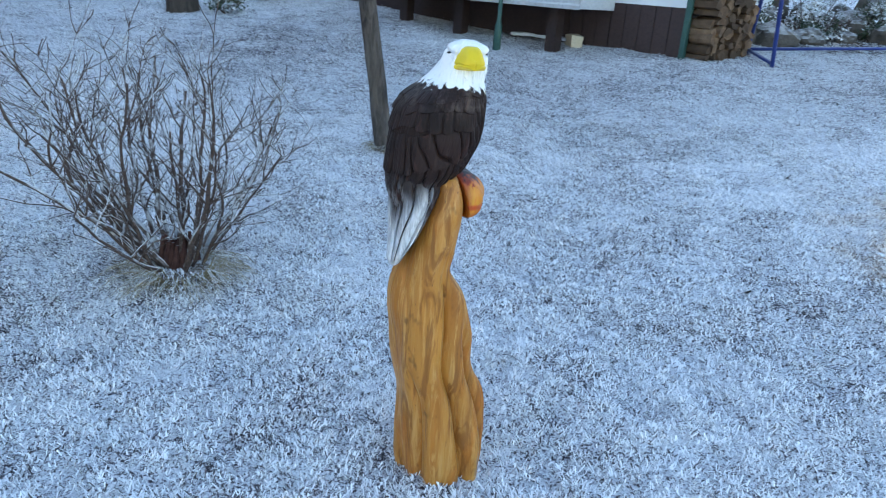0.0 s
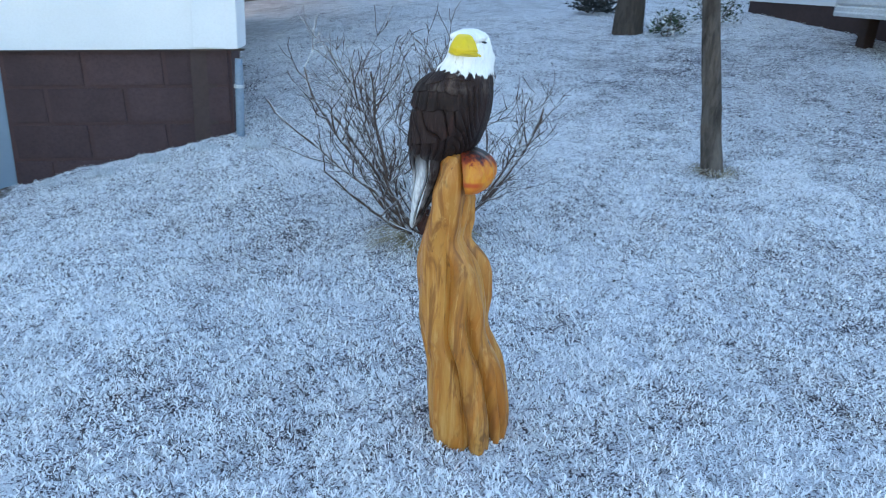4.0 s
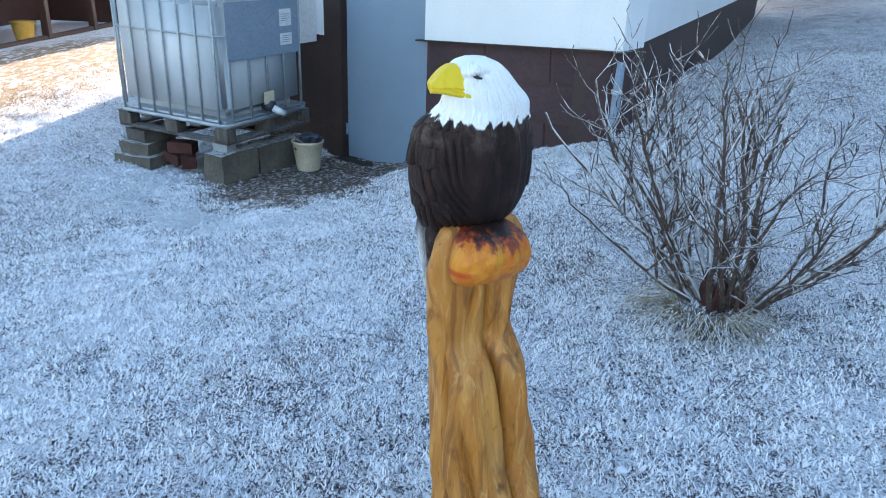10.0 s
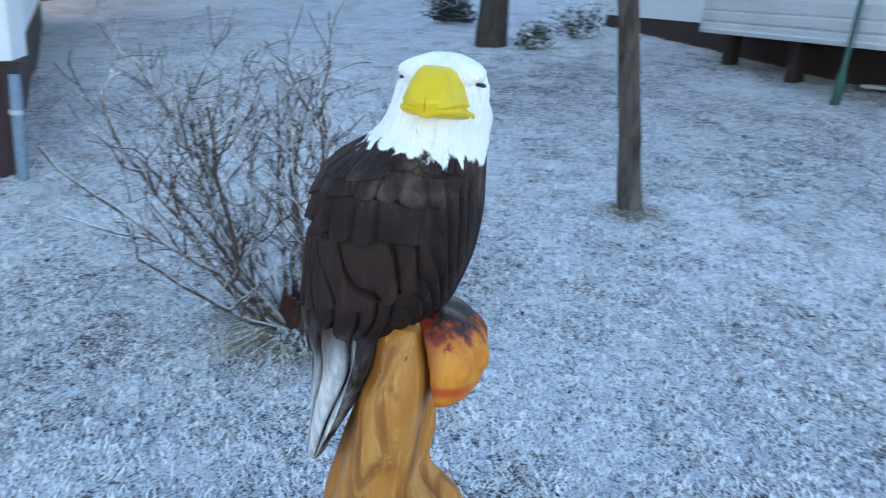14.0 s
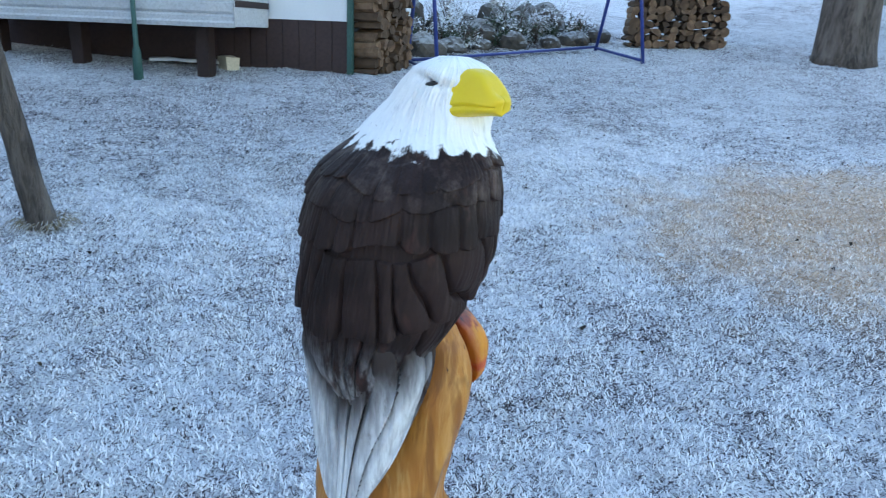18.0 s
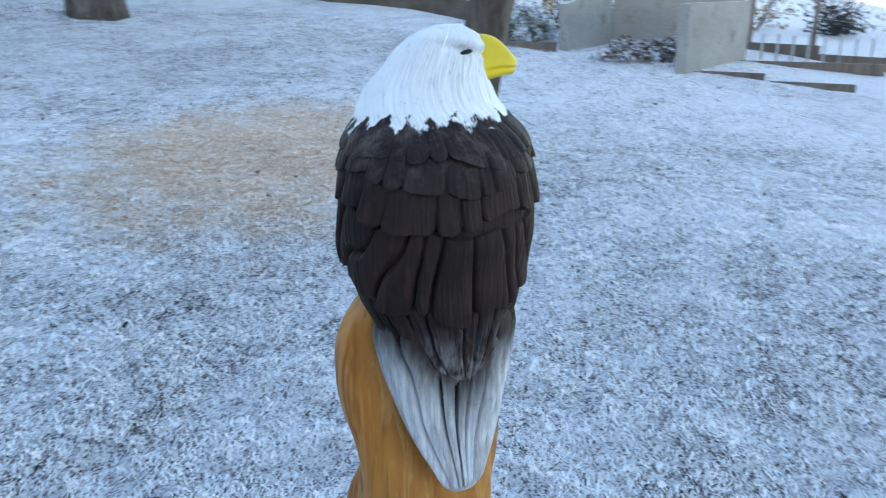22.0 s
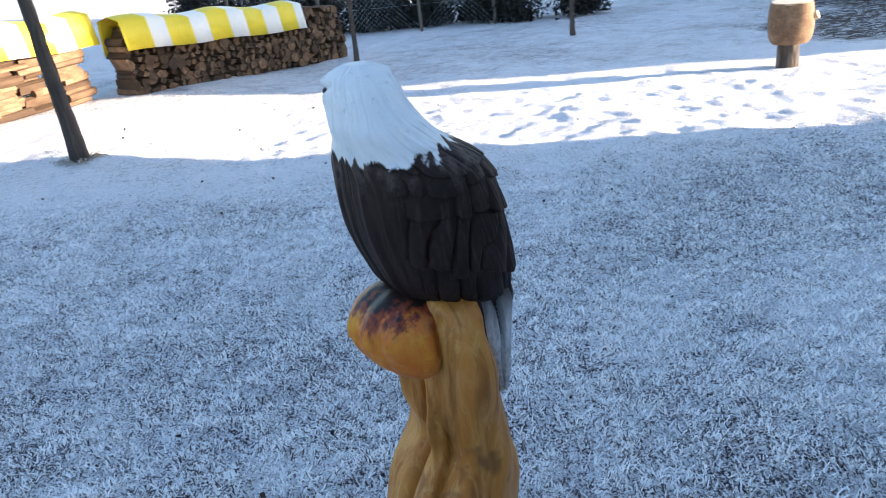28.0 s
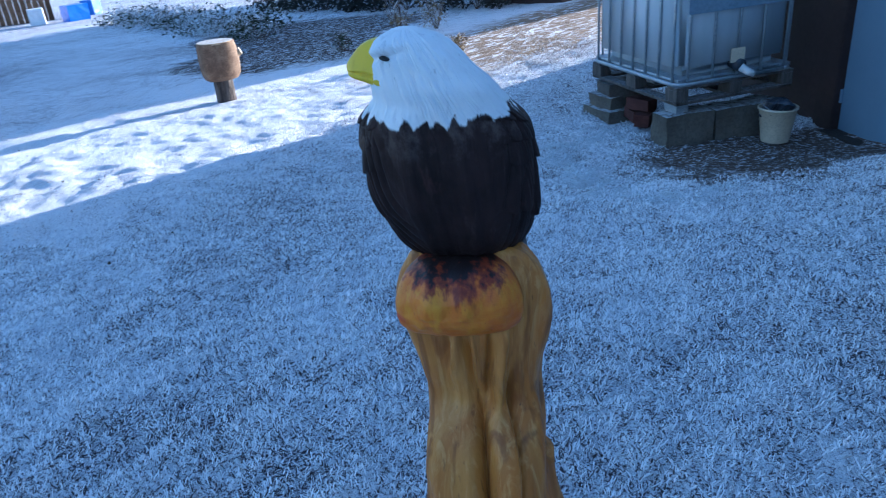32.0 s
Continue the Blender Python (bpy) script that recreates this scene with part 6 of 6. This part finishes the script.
def wire_fence(pts, tall, label, seed, cell=0.10, rail=False):
    o = on(*pts[0])
    th = base("wire_fence", Matrix.Translation(o), label, "fence")
    for i, (x, y) in enumerate(pts):
        bm = bmesh.new()
        c = on(x, y) - o
        tube(bm, [c + Vector((0, 0, -0.1)), c + Vector((0.01, 0.005, tall + 0.08))], [0.036, 0.032], 8)
        part("post", bm, M["boards"], th)
    for a, b in zip(pts, pts[1:]):
        bm = bmesh.new()
        L = math.hypot(b[0] - a[0], b[1] - a[1])
        n, m = int(L / cell), int(tall / cell)
        p0, p1 = on(*a) - o, on(*b) - o
        at = lambda u, z: p0.lerp(p1, u) + Vector((0, 0, z))
        for i in range(-m, n):
            # the two slants of the mesh
            for s in (1, -1):
                u0, u1 = (i, i + m) if s > 0 else (i + m, i)
                z0, z1 = 0.06, tall
                lo, hi = u0 / n, u1 / n
                if min(lo, hi) < 0 or max(lo, hi) > 1:
                    continue
                tube(bm, [at(lo, z0), at(hi, z1)], 0.0016, 3, False)
        for z in (0.06, tall * 0.5, tall):
            tube(bm, [at(0, z), at(1, z)], 0.0022, 4, False)
        part("wire_mesh", bm, M["galv"], th)
        if rail:
            bm = bmesh.new()
            tube(bm, [at(0, tall + 0.02), at(0.5, tall - 0.02), at(1, tall + 0.02)], 0.022, 8)
            part("top_rail", bm, M["rime"], th, "top rail white with rime")


wire_fence([(9.6, -1.75), (8.9, -2.31), (7.73, -3.25), (7.25, -3.65), (6.5, -4.25)], 1.0, "diamond wire fence on dark wooden posts", 1)


def make_slide():
    o = on(11.9, 2.2)
    th = base("slide", Matrix.Translation(o) @ Matrix.Rotation(radians(-82), 4, "Z"), "blue plastic children's slide on a wooden frame", "slide")
    prof = ((0, 0.10), (0.3, 0.16), (1.1, 0.75), (1.35, 0.85))
    bm = bmesh.new()
    v = [bm.verts.new((x, y, z)) for x, z in prof for y in (-0.2, 0.2)]
    for i in range(3):
        bm.faces.new((v[2 * i], v[2 * i + 1], v[2 * i + 3], v[2 * i + 2]))
    bmesh.ops.solidify(bm, geom=bm.faces[:], thickness=0.02)
    chute = part("chute", bm, M["slide"], th)
    for k in (-1, 1):
        bm = bmesh.new()
        tube(bm, [(x, k * 0.2, z + 0.03) for x, z in prof], 0.035, 8)
        part("side_rail", bm, M["slide"], chute)
    for x in (1.4, 2.0):
        for y in (-0.25, 0.25):
            bm = bmesh.new()
            box(bm, (x, y, 0.55), (0.08, 0.08, 1.5), None, 0.006)
            part("post", bm, M["cut"], th)


make_slide()
for k, (x, y, r) in enumerate([(10.5, 0.5, 0.5), (10.4, -0.4, 0.55), (10.9, -1.4, 0.6), (11.4, -2.4, 0.7), (11.2, -3.6, 0.7), (10.6, -4.6, 0.7)]):
    make_bush(x, y, (r, r, 0.9), 600, 0.08, M["leaf_brown"] if k % 2 else M["leaf_deep"], "brown winter hedge shrub behind the compost bay", 170 + k, group="east hedge")

# ---- the south side: garden beds, far fence, dark shed ----
for k, (x, y, r, mat, lab) in enumerate([(-7.35, -5.29, (0.16, 0.16, 0.30), "leaf_dark", "small dark evergreen in the frosted bed"),
                                         (-8.9, -5.4, (0.30, 0.30, 0.65), "leaf_brown", "withered brown perennial with pale stems"),
                                         (-9.5, -5.1, (0.35, 0.3, 0.7), "leaf_brown", "withered brown perennial with pale stems"),
                                         (-6.4, -3.4, (0.22, 0.2, 0.18), "leaf_brown", "tuft of withered yellow plants"),
                                         (-6.95, -3.0, (0.26, 0.2, 0.22), "leaf_brown", "tuft of withered yellow plants"),
                                         (-6.1, -2.5, (0.2, 0.2, 0.14), "leaf_brown", "tuft of withered yellow plants")]):
    make_bush(x, y, r, 300, 0.05, M[mat], lab, 90 + k, "garden_plant")
for k in range(9):
    t = k / 8
    make_bush(-12.8 + 3.4 * t, -19.5 + 10 * t, (1.0, 0.9, 0.55), 500, 0.11, M["leaf_white"] if k % 2 else M["leaf_dark"], "low garden bush white with rime", 100 + k, group="bed bushes")
for k in range(11):
    t = k / 10
    make_bush(3.2 - 7.6 * t, -13.8 - 0.5 * math.sin(3 * t) + 1.6 * t * t, (0.8, 0.75, 1.5), 2400, 0.11, M["leaf_deep"], "tall dark hedge shrub at the end of the lawn", 120 + k, group="south hedge")
wire_fence([(2.4, -13.0), (0.6, -12.9), (-1.4, -12.6), (-2.9, -12.4), (-4.4, -12.1)], 1.05, "wire fence with a rimed rail on thin posts", 2, 0.10, True)
for k in range(8):
    t = k / 7
    make_bush(-14.4 + 2.2 * t, -14.0 + 8.0 * t, (0.95, 0.9, 1.2), 700, 0.12, M["leaf_deep"], "dark hedge shrub behind the dug bed", 135 + k, group="west hedge")
for k in range(5):
    t = (k + 0.5) / 5
    rough_block("snowy_board_stack", on(2.8 - 7.0 * t, -14.2 - 0.4 * math.sin(3 * t) + 1.5 * t * t, 0.55), (1.1, 0.5, 0.16 + 0.05 * (k % 2)), 20 * k, M["boards"], "dark boards stacked in the hedge, dusted white", 300 + k, "board stack", "board stacks")
make_bush(-3.0, 10.05, (0.34, 0.3, 0.34), 380, 0.06, M["leaf_dark"], "small dark evergreen on the slope", 161, "bush", "slope shrubs")
make_bush(-2.8, 11.2, (0.4, 0.35, 0.5), 380, 0.06, M["leaf_dark"], "small dark evergreen on the slope", 162, "bush", "slope shrubs")
make_bush(-5.1, 11.7, (0.55, 0.5, 0.55), 650, 0.07, M["leaf_deep"], "dense dark evergreen on the slope", 163, "bush", "slope shrubs")


def make_board_fence():
    o = on(-14.1, -26.3)
    th = base("board_fence", Matrix.Translation(o), "sunlit wooden board fence at the garden's far end", "fence")
    for k in range(30):
        c = on(-14.1 + 0.19 * k, -26.3 - 0.08 * k) - o
        bm = bmesh.new()
        box(bm, (c.x, c.y, c.z + 0.75), (0.185, 0.03, 1.7 + 0.02 * (k % 3)), Matrix.Rotation(-0.4, 3, "Z"), 0.004)
        part("board", bm, M["logwood"], th)


make_board_fence()
for k, (x, y, w) in enumerate([(-13.9, -24.2, 0.8), (-15.6, -26.0, 0.6), (-12.9, -25.0, 0.5)]):
    rough_block("plastic_crate", on(x, y, 0.25), (w, 0.5, 0.6), 30 * k, M["slide"] if k < 2 else M["snowtop"], "blue plastic crate among frosted bushes" if k < 2 else "white sheeted pile among frosted bushes", 60 + k, "crate")


def make_paling():
    o = on(8.7, -1.6)
    th = base("paling", Matrix.Translation(o), "short row of pale frosted wooden pickets", "fence")
    for k in range(9):
        c = on(8.7 - 0.02 * k, -1.62 - 0.18 * k) - o
        bm = bmesh.new()
        box(bm, (c.x, c.y, c.z + 0.14), (0.016, 0.03, 0.34 + 0.03 * (k % 2)), Matrix.Rotation(0.1 * k, 3, "Z"), 0.005)
        part("picket", bm, M["galv"], th)


make_paling()
rough_block("plank", on(1.08, 9.25, 0.06), (0.75, 0.16, 0.03), 145, M["paper"], "pale plank lying under the terrace edge", 71, "plank")
rough_block("wood_offcut", on(1.45, 8.95, 0.05), (0.22, 0.14, 0.14), 100, M["cream"], "pale offcut of wood under the terrace edge", 72, "offcut")


def make_pot(x, y):
    bm = bmesh.new()
    tube(bm, [(0, 0, 0), (0, 0, 0.30), (0, 0, 0.34), (0, 0, 0.35)], [0.16, 0.21, 0.235, 0.235], 24)
    tube(bm, [(0, 0, 0.34), (0, 0, 0.36)], [0.20, 0.19], 24)
    ob = part("plant_pot", bm, M["pot"])
    ob.matrix_world = Matrix.Translation(on(x, y))
    tagged(ob, "yellow-ochre plant pot before the dark shed", "plant pot", "pots by the shed")


make_pot(-13.0, -4.6)
make_pot(-14.2, -4.3)


def dark_shed():
    th = base("open_shed", pose(-12.5, -4.25, -0.6, 0, 0, 168), "dark open-fronted timber shed beyond the beds", "shed")
    bm = bmesh.new()
    box(bm, (2.6, 2.2, 1.3), (5.2, 0.1, 2.6))
    part("rear_wall", bm, M["block"], th)
    for x in (0, 5.2):
        bm = bmesh.new()
        box(bm, (x, 1.1, 1.3), (0.1, 2.2, 2.6))
        part("side_wall", bm, M["frame"], th)
    for x in (0, 1.75, 3.5, 5.2):
        bm = bmesh.new()
        box(bm, (x, 0, 1.3), (0.14, 0.14, 2.6), None, 0.01)
        part("post", bm, M["frame"], th)
    bm = bmesh.new()
    box(bm, (2.6, 0.0, 0.06), (5.2, 0.10, 0.10), None, 0.015)
    part("ground_beam", bm, M["frame"], th)
    bm = bmesh.new()
    box(bm, (2.6, 1.0, 2.7), (6.0, 3.2, 0.12))
    part("roof", bm, M["tile"], th)


dark_shed()


# plain box out of view, added only to keep the low sun off
def barn(m, s, label):
    th = base("barn", m, label, "barn")
    bm = bmesh.new()
    box(bm, (0, 0, s[2] / 2 - 1), (s[0], s[1], s[2] + 2))
    part("wall", bm, M["boards"], th)
    bm = bmesh.new()
    box(bm, (0, 0, s[2] + 0.2), (s[0] + 0.6, s[1] + 0.6, 0.3))
    part("roof", bm, M["tile"], th)


# added sun blockers: south of the lit strip, and uphill for the yard
barn(pose(-23.0, -8.2, -0.6, 0, 0, 0), (5.0, 15.0, 5.0), "unseen plain block beyond the garden, added to shade the south lawn")
barn(pose(-15.0, 20.5, 1.0, 0, 0, 0), (4.0, 24.0, 9.0), "unseen plain block on the slope, added to shade the upper yard")


# ---- frosted grass ----
def make_grass(count, inner, radius, seed, name, tall, wide, grain):
    """Frosted blades, each a bent tongue that leans over its neighbours."""
    r = np.random.RandomState(seed)
    rad = np.sqrt(inner**2 + (radius**2 - inner**2) * r.rand(count) ** 1.1)
    a = r.rand(count) * 2 * np.pi
    x, y = 0.05 + rad * np.cos(a), 1.75 + rad * np.sin(a)
    keep = (value_noise(x * 4, y * 4, 11) * 0.5 + value_noise(x * 15, y * 15, 12) * 0.5) > 0.10 + 0.24 * r.rand(count)
    keep &= value_noise(x * grain, y * grain, 15) > 0.30
    keep &= ((x + 4.15) / 0.95) ** 2 + ((y - 1.2) / 0.7) ** 2 > 0.35 + 0.5 * value_noise(x * 6, y * 6, 13) + 0.5 * r.rand(count)
    keep &= ((x + 4.7) / 0.6) ** 2 + ((y - 1.75) / 0.5) ** 2 > 1
    x, y = x[keep], y[keep]
    n = len(x)
    z = height(x, y) + bumps(x, y) - 0.004
    low = 1 - 0.62 * step(-y, 1.3, 2.6)
    h = tall * (0.45 + 1.1 * r.rand(n) ** 1.5) * low
    w = wide * (0.6 + 0.8 * r.rand(n)) * (0.4 + 0.6 * low)
    la = r.rand(n) * 2 * np.pi
    b = la + np.pi / 2 + 0.5 * (r.rand(n) - 0.5)
    lean = h * (0.35 + 0.95 * r.rand(n))
    t = 0.62 + 0.25 * r.rand(n)
    co = np.empty((n, 4, 3), np.float32)
    for k, (sgn, u, wk) in enumerate(((-1, 0, 1.0), (1, 0, 1.0), (1, 1, t), (-1, 1, t))):
        co[:, k] = np.stack([x + u * lean * np.cos(la) + sgn * wk * w * np.cos(b), y + u * lean * np.sin(la) + sgn * wk * w * np.sin(b), z + (h if u else 0.25 * h)], -1)
    me = bpy.data.meshes.new(name)
    me.vertices.add(4 * n)
    me.vertices.foreach_set("co", co.reshape(-1))
    me.loops.add(4 * n)
    me.loops.foreach_set("vertex_index", np.arange(4 * n, dtype=np.int32))
    me.polygons.add(n)
    me.polygons.foreach_set("loop_start", np.arange(0, 4 * n, 4, dtype=np.int32))
    me.update(calc_edges=True)
    me.materials.append(M["blades"])
    return tagged(new(name, me), "short grass blades coated with white hoar frost", "grass", kind="stuff")


make_grass(1250000, 0.0, 4.4, 1, "frosted_grass", 0.0130, 0.0021, 46.0)
make_grass(800000, 4.4, 11.0, 2, "frosted_grass", 0.0150, 0.0036, 24.0)


def make_crumbs():
    """Dark crumbs of soil and leaf scattered on the frost."""
    r = random.Random(77)
    bm = bmesh.new()
    for _ in range(420):
        a, rad = r.uniform(0, 6.28), 0.7 + 6.5 * r.random() ** 0.8
        x, y = 0.05 + rad * math.cos(a), 1.78 + rad * math.sin(a)
        s = r.uniform(0.004, 0.012) * (1 + 0.05 * rad)
        c = on(x, y, 0.012)
        v = [bm.verts.new(c + Vector((r.uniform(-1, 1) * s, r.uniform(-1, 1) * s, z * s))) for z in (-0.8, 0.9, 0.2, -0.3, 0.5)]
        for f in ((0, 2, 3), (0, 3, 4), (0, 4, 2), (1, 3, 2), (1, 4, 3), (1, 2, 4)):
            bm.faces.new([v[k] for k in f])
    return tagged(part("soil_crumbs", bm, M["void"]), "dark crumbs of soil and withered leaf on the frost", "soil", kind="stuff")



def make_lump(x, y, s, seed):
    bm = bmesh.new()
    bmesh.ops.create_icosphere(bm, subdivisions=3, radius=s)
    for v in bm.verts:
        v.co += Vector(noise.noise_vector(v.co * 30 + Vector((seed, 0, 0)))) * s * 0.5
        v.co.z *= 0.7
    ob = part("snow_lump", bm, M["snowtop"])
    ob.matrix_world = Matrix.Translation(on(x, y, s * 0.4))
    tagged(ob, "small lump of frozen snow lying on the lawn", "snow", "snow lumps")


for k, (x, y, s) in enumerate([(-0.26, 2.3, 0.017), (1.6, 0.7, 0.015), (2.2, 3.4, 0.018), (-1.9, 1.2, 0.016), (0.9, 4.1, 0.02), (-0.7, -0.6, 0.015)]):
    make_lump(x, y, s, k)
make_crumbs()
